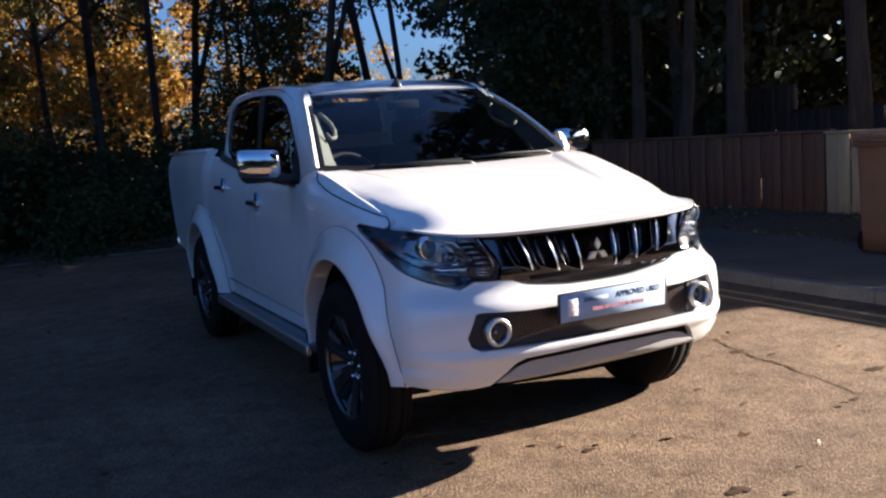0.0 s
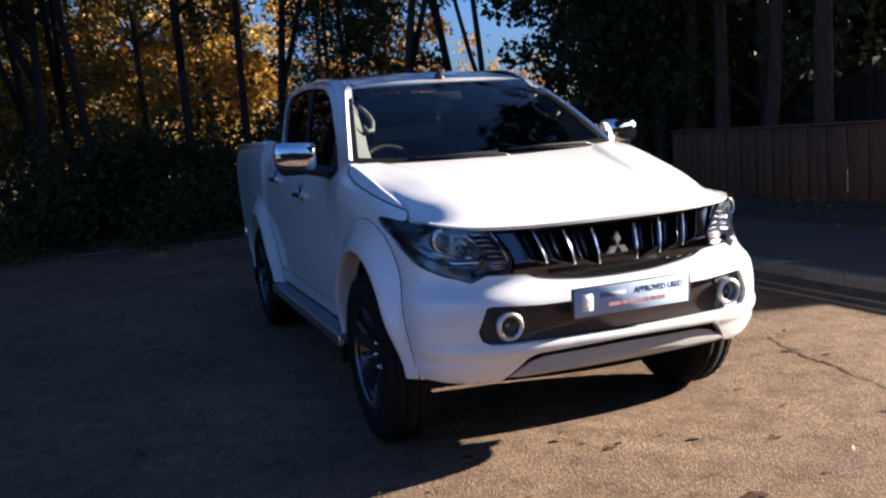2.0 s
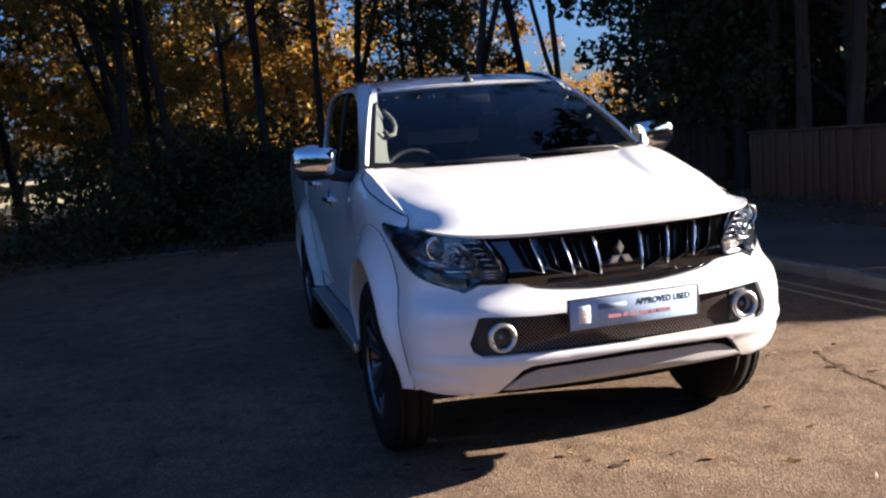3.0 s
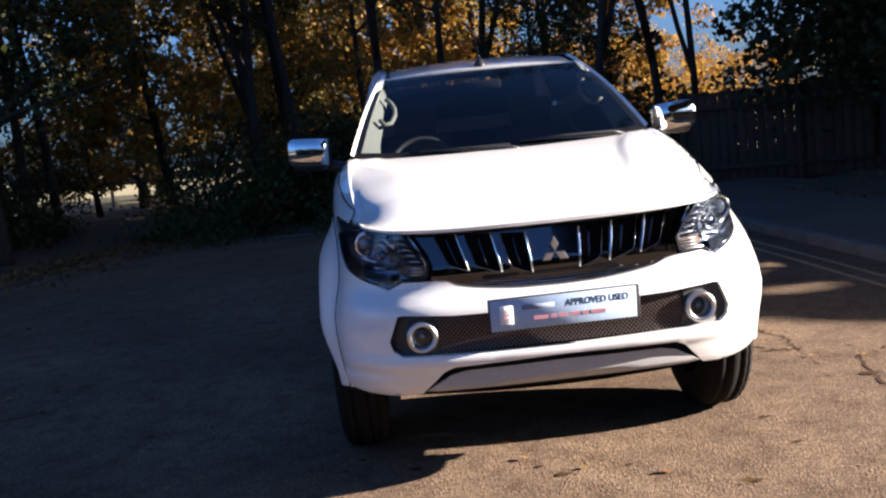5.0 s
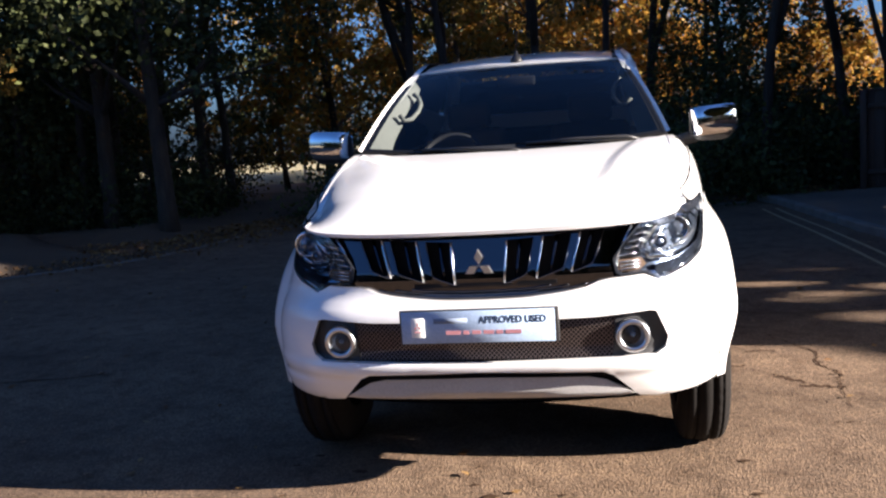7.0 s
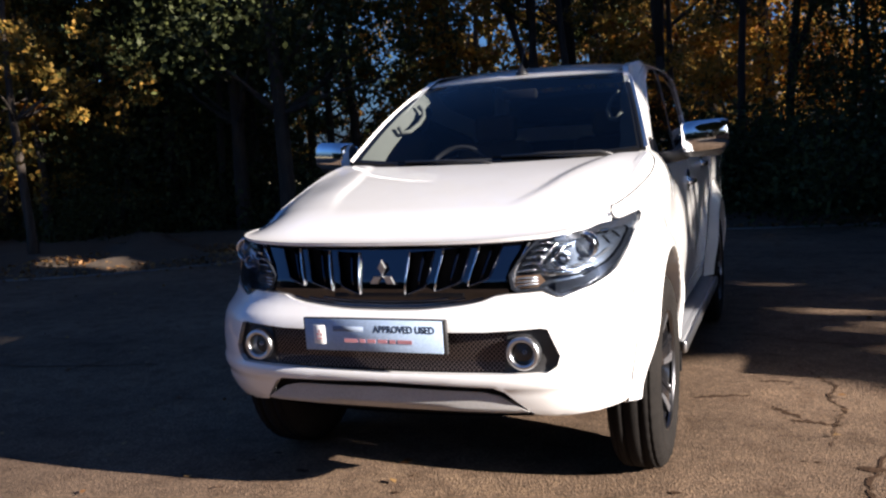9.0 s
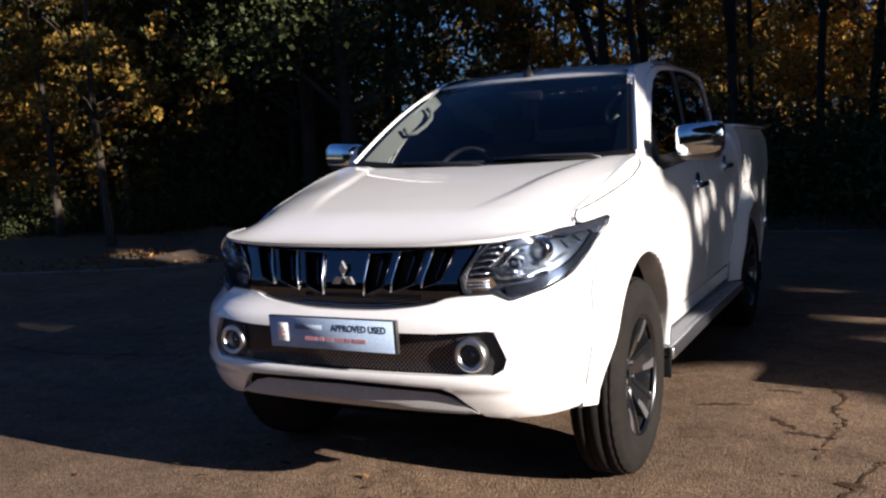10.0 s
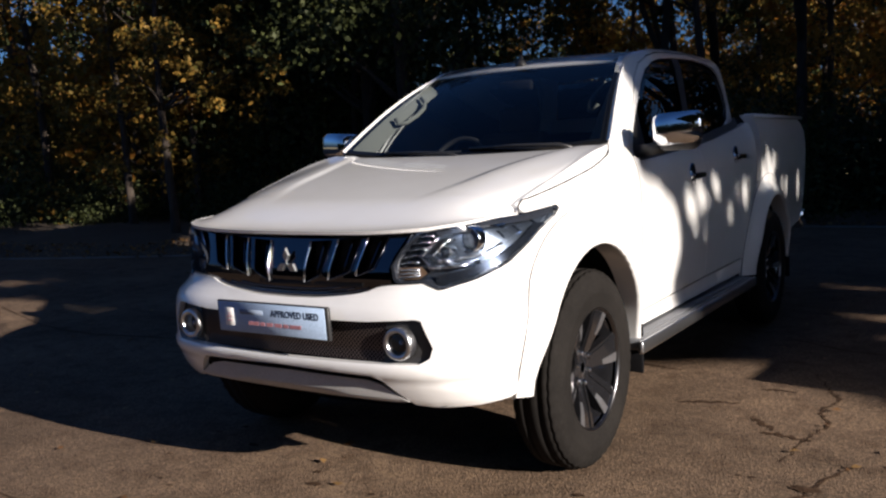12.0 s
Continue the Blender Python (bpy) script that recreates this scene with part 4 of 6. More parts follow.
# roof with black ditch strips, antenna
roof_out = [(0.505, 1.12), (0.50, 2.70), (0.3, 2.76), (-0.3, 2.76), (-0.50, 2.70), (-0.505, 1.12)] + [(-0.54 + 1.08 * i / 12, 1.075 + 0.05 * ((-0.54 + 1.08 * i / 12) / 0.54) ** 2) for i in range(13)]
panel("roof", roof, roof_out[::-1], PAINT, truck, step=0.05, fold=(0, 0, -1), depth=0.02, label="white roof panel")
for sign in (1, -1):
    part("roof_strip", grid_bm(lambda u, v: Vector((sign * (0.49 + 0.055 * v), u, roof_mid(u) - 0.030 - 0.018 * v)), [1.085 + 1.62 * i / 20 for i in range(21)], [0, 0.5, 1]), TRIM, truck, "black roof ditch strip")
ant = part("antenna", lathe_bm([(0.034, 0.0), (0.032, 0.012), (0.02, 0.03), (0.009, 0.045), (0.0075, 0.06)], 20, "Z"), TRIM, truck, "short black roof antenna")
ant.location = (0, 1.11, 1.688)

part("mast", tube_bm([(0, 0, 0.05), (0, 0.05, 0.12), (0, 0.08, 0.17)], 0.0022, 6), TRIM, ant)

# rear: tailgate, bumper, lamps, bed
part("tailgate", box_bm((1.46, 0.06, 0.62), (0, 4.36, 1.08), 0.015, 2), PAINT, truck, "white tailgate")
part("rear_bumper", box_bm((1.6, 0.16, 0.16), (0, 4.46, 0.60), 0.03, 2), CHROME, truck)
part("bed_floor", box_bm((1.44, 1.56, 0.05), (0, 3.58, 0.86)), TRIM, truck)
part("bed_front", box_bm((1.44, 0.04, 0.55), (0, 2.85, 1.12)), TRIM, truck)
for sign in (1, -1):
    part("bed_lining", box_bm((0.05, 1.5, 0.5), (sign * 0.735, 3.6, 1.14), 0.01, 1), TRIM, truck)
    part("bed_rail", box_bm((0.075, 1.56, 0.03), (sign * 0.755, 3.6, 1.402), 0.012, 2), PAINT, truck)
    part("tail_lamp", box_bm((0.05, 0.10, 0.42), (sign * 0.765, 4.385, 1.09), 0.02, 2), AMBER, truck)

# cab shell, floor and underside
part("cab_back", box_bm((1.26, 0.03, 0.5), (0, 2.76, 1.2), 0.005, 1), PAINT, truck)
part("rear_window", box_bm((1.16, 0.006, 0.26), (0, 2.765, 1.57), 0.002, 1), PRIVACY, truck)
part("cab_floor", box_bm((1.36, 2.2, 0.05), (0, 1.65, 0.55)), GAP, truck)
part("firewall", box_bm((1.36, 0.04, 0.62), (0, 0.50, 0.86)), GAP, truck)
part("engine_block", box_bm((1.06, 1.0, 0.42), (0, -0.10, 0.72), 0.03, 1), GAP, truck)
part("chassis", join_bm(box_bm((0.10, 4.6, 0.14), (0.42, 1.95, 0.46), 0.01, 1), box_bm((0.10, 4.6, 0.14), (-0.42, 1.95, 0.46), 0.01, 1), box_bm((1.0, 0.1, 0.1), (0, 0.0, 0.36), 0.02, 1), box_bm((1.2, 0.09, 0.09), (0, 3.02, 0.39), 0.02, 1), box_bm((0.3, 0.9, 0.16), (0.1, 0.4, 0.36), 0.04, 2)), GAP, truck)
part("headliner", grid_bm(lambda u, v: roof(u, v) + Vector((0, 0, -0.045)), [-0.5 + i / 8 for i in range(9)], [1.13 + 1.55 * i / 8 for i in range(9)]), CLOTH, truck)
trim_in = spline((0.0, -0.80), (0.08, -0.825), (0.25, -0.855), (0.40, -0.86), (0.5, -0.875), (0.7, -0.885), (0.9, -0.93))
for sign in (1, -1):
    def on_screen(a, t, d):
        p = screen(a, t) + Vector((0, 0.72 * d, -0.70 * d))
        return Vector((-sign * p.x, p.y, p.z))
    part("pillar_trim", grid_bm(lambda u, v: on_screen(-0.968 + (trim_in(u) + 0.968) * v, u, 0.014 + 0.065 * v), [0.05 + 0.86 * i / 16 for i in range(17)], [0, 0.25, 0.5, 0.75, 1]), LINING, truck, "pale grey inner pillar trim")
    part("pillar_edge", grid_bm(lambda u, v: on_screen(-0.992 - 0.022 * v, u, 0.004 - 0.010 * v), [0.02 + 0.96 * i / 16 for i in range(17)], [0, 0.33, 0.66, 1]), PAINT, truck, "white forward edge of the windscreen pillar")
    grip = [(-0.885, 0.43, 0.03), (-0.84, 0.40, 0.055), (-0.80, 0.44, 0.065), (-0.785, 0.54, 0.07), (-0.80, 0.63, 0.068), (-0.845, 0.70, 0.055), (-0.895, 0.72, 0.03)]
    part("grab_handle", tube_bm([on_screen(*g) for g in grip], 0.012, 8), LINING, truck, "pale grey grab handle")
    seat = part("front_seat", box_bm((0.50, 0.50, 0.16), (sign * 0.37, 1.35, 0.72), 0.05, 3), CLOTH, truck, "dark cloth front seat")
    part("backrest", box_bm((0.48, 0.14, 0.62), (sign * 0.37, 1.66, 1.05), 0.06, 3, Euler((radians(-14), 0, 0)).to_matrix()), CLOTH, seat)
    part("headrest", box_bm((0.27, 0.09, 0.17), (sign * 0.37, 1.77, 1.43), 0.04, 3), CLOTH, seat)
part("rear_bench", join_bm(box_bm((1.2, 0.5, 0.16), (0, 2.25, 0.72), 0.04, 2), box_bm((1.2, 0.13, 0.6), (0, 2.52, 1.05), 0.05, 2)), CLOTH, truck)
part("dashboard", grid_bm(lambda u, v: Vector((u, 0.46 + 0.10 * (u / 0.7) ** 2 + 0.42 * v, 1.235 + 0.02 * math.sin(3 * v) - 0.35 * max(0, v - 0.75))), [-0.68 + 1.36 * i / 16 for i in range(17)], [i / 10 for i in range(11)]), DASH, truck)
wheel_rim = lathe_bm([(0.188 + 0.014 * math.cos(a), 0.014 * math.sin(a)) for a in [2 * math.pi * i / 10 for i in range(10)]], 32, "Y", True)
bmesh.ops.transform(wheel_rim, matrix=pose(-0.37, 1.03, 1.15, -25, 0, 0), verts=wheel_rim.verts)
steering = part("steering_wheel", wheel_rim, DASH, truck)
part("hub", box_bm((0.34, 0.05, 0.06), (-0.37, 1.02, 1.15), 0.02, 2, Euler((radians(-25), 0, 0)).to_matrix()), DASH, steering)
part("interior_mirror", box_bm((0.20, 0.03, 0.055), (0.0, 1.04, 1.58), 0.014, 2), GAP, truck)

# number-plate-sized dealer board
plate = part("plate_board", box_bm((0.535, 0.016, 0.118), (0, 0, 0), 0.004, 2), TRIM, truck, "blue-grey dealer plate with dark and red print")
plate.location = (0.0, -0.855, 0.683)
plate.rotation_euler = (radians(3), 0, 0)
part("face", box_bm((0.515, 0.003, 0.110), (-0.004, -0.0085, 0.0), 0.001, 1), PLATE, plate)
part("white_label", box_bm((0.046, 0.002, 0.066), (-0.205, -0.0105, 0.0), 0.001, 1), WHITE_INK, plate, "white label with a small red mark")
mark = bmesh.new()
for ang in (90, 210, 330):
    c, s = math.cos(radians(ang)), math.sin(radians(ang))
    L, W = 0.015, 0.0042
    mark.faces.new([mark.verts.new((-0.205 + a, -0.0117, 0.004 + b)) for a, b in ((0, 0), (c * L / 2 - s * W, s * L / 2 + c * W), (c * L, s * L), (c * L / 2 + s * W, s * L / 2 - c * W))])
part("red_mark", join_bm(mark, box_bm((0.022, 0.001, 0.004), (-0.205, -0.012, -0.014))), RED_INK, plate, smooth=False)
words = text_bm("APPROVED USED", 0.034)
bmesh.ops.transform(words, matrix=Matrix.Translation((0.115, -0.0102, 0.022)) @ Matrix.Rotation(radians(90), 4, "X") @ Matrix.Diagonal((0.86, 1, 1, 1)), verts=words.verts)
part("words", words, INK, plate, smooth=False)
part("maker_bar", box_bm((0.115, 0.001, 0.017), (-0.093, -0.0105, 0.022)), GREY_INK, plate)
bars = bmesh.new()
at = -0.11
for w in (0.05, 0.02, 0.03, 0.034, 0.022, 0.052):
    bars = join_bm(bars, box_bm((w, 0.001, 0.013), (at + w / 2, -0.0105, -0.019)))
    at += w + 0.009
part("red_bars", bars, RED_INK, plate, smooth=False)

# wheels
def build_wheel(sign):
    hub = part("wheel", lathe_bm([(0.02, 0.055), (0.055, 0.052), (0.07, 0.04), (0.085, 0.03), (0.085, -0.06), (0.03, -0.07)], 24, "X"), RIM_BLACK, truck, "black alloy wheel with machined spoke faces")
    pts = [(0.235, -0.11), (0.25, -0.118), (0.30, -0.123), (0.345, -0.12), (0.366, -0.108), (0.378, -0.092), (0.383, -0.086), (0.376, -0.08), (0.386, -0.074), (0.388, -0.045), (0.378, -0.041), (0.378, -0.034), (0.388, -0.03), (0.388, 0.03), (0.378, 0.034), (0.378, 0.041), (0.388, 0.045), (0.386, 0.074), (0.376, 0.08), (0.383, 0.086), (0.378, 0.092), (0.366, 0.108), (0.345, 0.12), (0.32, 0.122), (0.316, 0.1245), (0.296, 0.1245), (0.292, 0.1225), (0.25, 0.118), (0.235, 0.11)]
    pts = [(r, 0.122 + (a - 0.122) * 0.80) for r, a in pts]
    tyre = lathe_bm(pts, 132, "X")
    for v in tyre.verts:
        r = math.hypot(v.co.y, v.co.z)
        k = int(round(math.atan2(v.co.z, v.co.y) / (2 * math.pi) * 132)) % 132
        if r > 0.34 and abs(v.co.x - 0.01) > 0.062 and k % 3 == 0:
            v.co.y, v.co.z = v.co.y * (1 - 0.005 / r), v.co.z * (1 - 0.005 / r)
    part("tyre", tyre, RUBBER, hub, "black road tyre")
    part("rim", lathe_bm([(0.228, 0.100), (0.236, 0.102), (0.243, 0.104), (0.243, 0.112), (0.238, 0.115), (0.231, 0.110), (0.228, 0.100)], 64, "X"), RIM_LIP, hub, "dark machined rim lip")
    part("barrel", lathe_bm([(0.225, 0.09), (0.20, 0.05), (0.19, -0.04), (0.06, -0.055), (0.02, -0.055)], 48, "X"), RIM_BLACK, hub)
    part("brake_disc", lathe_bm([(0.06, -0.02), (0.145, -0.02), (0.145, -0.04), (0.06, -0.04)], 32, "X"), LAMP_DARK, hub)
    for i in range(6):
        a = radians(60 * i + 12)
        def blade(rows, thick):
            """A flat bar through (radius, from, to, out) rows, turned to the spoke's angle."""
            bm = bmesh.new()
            at = lambda r, t, x: bm.verts.new((x, r * math.cos(a) - t * math.sin(a), r * math.sin(a) + t * math.cos(a)))
            top = [(at(r, lo, x), at(r, hi, x)) for r, lo, hi, x in rows]
            low = [(at(r, lo, x - thick), at(r, hi, x - thick)) for r, lo, hi, x in rows]
            for k in range(len(rows) - 1):
                bm.faces.new((top[k][0], top[k + 1][0], top[k + 1][1], top[k][1]))
                bm.faces.new((low[k][0], low[k + 1][0], top[k + 1][0], top[k][0]))
                bm.faces.new((top[k][1], top[k + 1][1], low[k + 1][1], low[k][1]))
            bm.faces.new((top[-1][0], low[-1][0], low[-1][1], top[-1][1]))
            bm.faces.new((top[0][1], low[0][1], low[0][0], top[0][0]))
            bmesh.ops.recalc_face_normals(bm, faces=bm.faces)
            return bm
        part("spoke", blade(((0.05, -0.030, 0.030, 0.052), (0.11, -0.042, 0.040, 0.070), (0.17, -0.058, 0.052, 0.089), (0.232, -0.072, 0.064, 0.102)), 0.035), RIM_BLACK, hub, smooth=False)
        part("spoke_face", blade(((0.135, -0.046, -0.026, 0.080), (0.17, -0.056, -0.026, 0.0915), (0.228, -0.069, -0.030, 0.1035)), 0.004), RIM_FACE, hub, "bright machined spoke face", smooth=False)
        part("spoke_ridge", blade(((0.06, 0.008, 0.022, 0.062), (0.15, 0.018, 0.036, 0.089), (0.226, 0.030, 0.052, 0.1055)), 0.008), RIM_BLACK, hub, smooth=False)
        nut = lathe_bm([(0.0005, 0.066), (0.008, 0.065), (0.010, 0.055), (0.010, 0.03)], 6, "X")
        bmesh.ops.translate(nut, vec=(0, 0.062 * math.cos(a + 0.5), 0.062 * math.sin(a + 0.5)), verts=nut.verts)
        part("wheel_nut", nut, CHROME, hub)
    hub.location = (sign * 0.752, WHEEL_F, HUB)
    if sign < 0:
        hub.rotation_euler = (0, 0, math.pi)
    return hub
w0 = build_wheel(1)
for x, y, turn in ((-0.752, WHEEL_F, 180), (0.752, WHEEL_R, 0), (-0.752, WHEEL_R, 180)):
    copy_thing(w0, pose(x, y, HUB, 25 + 11 * y, 0, turn))

# ---- ground, road edge, footway ----


VERGE = [(-40, -2.0), (-22, 0.5), (-14, 2.6), (-10, 3.95), (-7.5, 4.85), (-6.2, 5.8), (-5.4, 6.9), (-5.15, 8.2), (-5.0, 9.5), (-4.3, 10.35), (-2.6, 10.3), (0, 9.95), (1.6, 10.1), (2.6, 10.4), (3.4, 11.2)]
def catmull(points, n=6):
    out = []
    for i in range(len(points) - 1):
        p0, p1, p2, p3 = (Vector(points[max(0, min(len(points) - 1, i + k))]) for k in (-1, 0, 1, 2))
        for j in range(n):
            t = j / n
            q = 0.5 * (2 * p1 + (p2 - p0) * t + (2 * p0 - 5 * p1 + 4 * p2 - p3) * t * t + (3 * p1 - p0 - 3 * p2 + p3) * t**3)
            out.append((q.x, q.y))
    return out + [tuple(points[-1])]
verge_line = catmull(VERGE)

size = 400.0
ground = tagged(part("ground", grid_bm(lambda u, v: Vector((u, v, -0.02)), [-size + size * i / 8 for i in range(17)], [-size + size * i / 8 for i in range(17)]), FIELD), "dry grass land reaching the horizon", "ground", kind="structure")
road = tagged(part("road", grid_bm(lambda u, v: Vector((u, v, 0.0)), [-45 + 75 * i / 50 for i in range(51)], [-60 + 72 * i / 48 for i in range(49)]), ASPHALT), "worn brown-grey asphalt road with leaf stains", "road", kind="structure")

# verge of bare leafy soil, a low bank behind the road edge
bank = bmesh.new()
rows = []
for i, (x, y) in enumerate(verge_line):
    a = Vector(verge_line[max(0, i - 1)])
    b = Vector(verge_line[min(len(verge_line) - 1, i + 1)])
    t = (b - a).normalized()
    n = Vector((-t.y, t.x))
    row = []
    for d, h in ((0, 0.004), (0.12, 0.03), (0.35, 0.06), (0.8, 0.10), (1.6, 0.14), (3.0, 0.16), (6.0, 0.14), (9.0, 0.08)):
        j = noise.noise(Vector((x * 1.7, y * 1.7, d * 3))) * 0.05
        k = noise.noise(Vector((x * 0.6 + 9, y * 0.6, d))) * 0.12 * (d > 0.2)
        px, py = x + n.x * (d + j * (d < 0.3)), y + n.y * (d + j * (d < 0.3))
        row.append(bank.verts.new((px, py, max(h + k * h / 0.1, 0.004))))
    rows.append(row)
for a, b in zip(rows[:-1], rows[1:]):
    for k in range(7):
        bank.faces.new((a[k], b[k], b[k + 1], a[k + 1]))
tagged(part("verge", bank, SOIL), "bare soil verge with fallen leaves under the trees", "verge", kind="structure")
wood_floor = tagged(part("woodland_floor", grid_bm(lambda u, v: Vector((u, v, 0.03 + 0.05 * noise.noise(Vector((u * 0.3, v * 0.3, 0))))), [-40 + 48 * i / 40 for i in range(41)], [12 + 9 * i / 8 for i in range(9)]), SOIL), "shaded woodland floor of soil and leaves", "ground", kind="structure")

low_bank = bmesh.new()
rows = []
for y in np.arange(-7, 8.6, 0.3):
    rows.append([low_bank.verts.new((5.1 + d + 0.05 * noise.noise(Vector((y * 2, d, 3))), y, 0.10 + h + 0.02 * noise.noise(Vector((y * 3, d * 5, 8))))) for d, h in ((0, -0.02), (0.12, 0.05), (0.4, 0.10), (0.7, 0.13), (1.1, 0.15), (2.6, 0.12))])
for a, b in zip(rows[:-1], rows[1:]):
    for k in range(5):
        low_bank.faces.new((a[k], a[k + 1], b[k + 1], b[k]))
tagged(part("fence_bank", low_bank, SOIL), "low soil bank with dead leaves under the garden fence", "bank", kind="structure")

# kerb stones of the footway: each a stone of its own
footway_line = [(3.2 + 0.02 * noise.noise(Vector((y, 0, 0))), y) for y in np.arange(-14, 6.2, 0.9)] + [(3.15, 6.2), (3.1, 7.1), (3.05, 8.0), (3.0, 8.9), (2.95, 9.8), (2.8, 10.5)]
foot = bmesh.new()
rows = []
for x, y in footway_line:
    rows.append([foot.verts.new((x + 0.12 + d, y + 0.2 * d / 3, 0.085 + 0.02 * (d > 1))) for d in (0, 0.9, 1.8, 2.75)])
for a, b in zip(rows[:-1], rows[1:]):
    for k in range(3):
        foot.faces.new((a[k], a[k + 1], b[k + 1], b[k]))
tagged(part("pavement", foot, PAVING), "worn asphalt footway behind a kerb", "pavement", kind="structure")
kerb = tagged(new("kerb"), "worn grey concrete kerb along the footway", "kerb", kind="structure")
kerb_me = bpy.data.meshes.new("kerb_stone")
b = box_bm((0.125, 0.905, 0.22), (0, 0, 0), 0.018, 2)
b.to_mesh(kerb_me)
b.free()
for (x, y), (x2, y2) in zip(footway_line[:-1], footway_line[1:]):
    k = part_of("kerb_stone", kerb_me, KERB, kerb)
    k.location = ((x + x2) / 2 + 0.06, (y + y2) / 2, -0.015 + random.uniform(-0.004, 0.004))
    k.rotation_euler = (0, random.uniform(-0.01, 0.01), math.atan2(y2 - y, x2 - x) - math.pi / 2)
# broken kerb along the left verge
edge = tagged(new("verge_edging"), "half-buried pale kerb edge along the verge", "kerb", kind="structure")
for i in range(0, len(verge_line) - 3, 3):
    (x, y), (x2, y2) = verge_line[i], verge_line[i + 3]
    if x < -12:
        continue
    d = math.hypot(x2 - x, y2 - y)
    k = part_of("kerb_stone", kerb_me, KERB, edge)
    k.location = ((x + x2) / 2, (y + y2) / 2, -0.094)
    k.scale = (0.8, d / 0.905, 1)
    k.rotation_euler = (0, 0, math.atan2(y2 - y, x2 - x) - math.pi / 2)
# double yellow lines
for off in (2.72, 2.90):
    line = bmesh.new()
    rows = []
    for y in np.arange(-14, 9.5, 0.25):
        w = 0.045 + 0.008 * noise.noise(Vector((y * 3, off * 9, 0)))
        c = off + 0.015 * noise.noise(Vector((y * 0.8, off, 4))) - 0.10 * max(0, y - 6) / 4
        rows.append((line.verts.new((c - w / 2, y, 0.004)), line.verts.new((c + w / 2, y, 0.004))))
    for a, b in zip(rows[:-1], rows[1:]):
        line.faces.new((a[0], a[1], b[1], b[0]))
    tagged(part("yellow_line", line, LINE), "worn yellow no-parking line on the road", "road marking", "double yellow lines", "structure")


# ---- leaves, twigs and stones lying on the road ----
def leaf_cloud(name, centres, sizes, mat, parent=None, seed=1, flat=0.0, label=""):
    """Many small folded leaves, each four corners, at the centres."""
    rng = np.random.default_rng(seed)
    n = len(centres)
    centres, sizes = np.asarray(centres, float), np.asarray(sizes, float)[:, None]
    a = rng.normal(size=(n, 3))
    a[:, 2] *= 1 - flat
    a /= np.linalg.norm(a, axis=1, keepdims=True)
    b = rng.normal(size=(n, 3))
    b[:, 2] *= 1 - flat
    b -= a * (a * b).sum(1, keepdims=True)
    b /= np.linalg.norm(b, axis=1, keepdims=True) + 1e-9
    c = np.cross(a, b)
    verts = np.empty((n, 4, 3))
    verts[:, 0] = centres - a * sizes
    verts[:, 1] = centres + b * sizes * 0.62 + c * sizes * 0.18
    verts[:, 2] = centres + a * sizes
    verts[:, 3] = centres - b * sizes * 0.62 + c * sizes * 0.18
    me = bpy.data.meshes.new(name)
    me.vertices.add(4 * n)
    me.vertices.foreach_set("co", verts.ravel())
    me.loops.add(4 * n)
    me.loops.foreach_set("vertex_index", np.arange(4 * n))
    me.polygons.add(n)
    me.polygons.foreach_set("loop_start", np.arange(n) * 4)
    me.polygons.foreach_set("loop_total", np.full(n, 4))
    me.update()
    return part_of(name, me, mat, parent, label, smooth=False)


rng = np.random.default_rng(5)
n = 900
spots = np.c_[rng.uniform(-9, 5.8, n), rng.uniform(-3.2, 10, n), np.full(n, 0.012)]
keep = np.array([(abs(p[0]) > 1.0 or p[1] < -0.6 or rng.random() < 0.25) for p in spots])
tagged(leaf_cloud("fallen_leaves", spots[keep], rng.uniform(0.012, 0.028, keep.sum()), LITTER, seed=8, flat=0.88), "small dry leaves scattered over the road", "fallen leaves", kind="stuff")
n = 9000
pick = rng.integers(0, len(verge_line), n)
spots = []
for i in pick:
    x, y = verge_line[i]
    d = abs(rng.normal(0, 1.3))
    spots.append((x + rng.normal(0, 0.5) - d * 0.15, y + d, 0.04 + 0.06 * min(d, 1)))
tagged(leaf_cloud("verge_leaves", spots, rng.uniform(0.02, 0.045, n), LITTER, seed=9, flat=0.7), "fallen brown leaves lying along the verge", "fallen leaves", kind="stuff")

n = 1500
spots = np.c_[rng.uniform(4.9, 6.0, n), rng.uniform(-2, 8.4, n), np.zeros(n)]
spots[:, 2] = 0.125 + 0.13 * np.clip((spots[:, 0] - 5.15) / 0.6, 0, 1)
tagged(leaf_cloud("bank_leaves", spots, rng.uniform(0.015, 0.035, n), LITTER, seed=19, flat=0.75), "dead brown leaves on the bank under the fence", "fallen leaves", kind="stuff")

# cracks in the asphalt
def crack(points, width, seed):
    rng2 = random.Random(seed)
    bm = bmesh.new()
    rows = []
    pts = catmull(points, 10)
    for i, (x, y) in enumerate(pts):
        a, b = Vector(pts[max(0, i - 1)]), Vector(pts[min(len(pts) - 1, i + 1)])
        t = (b - a).normalized()
        w = width * rng2.uniform(0.35, 1.3) * (0.3 + 0.7 * math.sin(math.pi * (i + 0.5) / len(pts)))
        j = rng2.uniform(-0.012, 0.012)
        rows.append((bm.verts.new((x - t.y * (j - w), y + t.x * (j - w), 0.003)), bm.verts.new((x - t.y * (j + w), y + t.x * (j + w), 0.003))))
    for a, b in zip(rows[:-1], rows[1:]):
        bm.faces.new((a[0], a[1], b[1], b[0]))
    return tagged(part("road_crack", bm, MOULD), "dark soil-filled crack in the asphalt", "road crack", "cracks in the road", "structure")
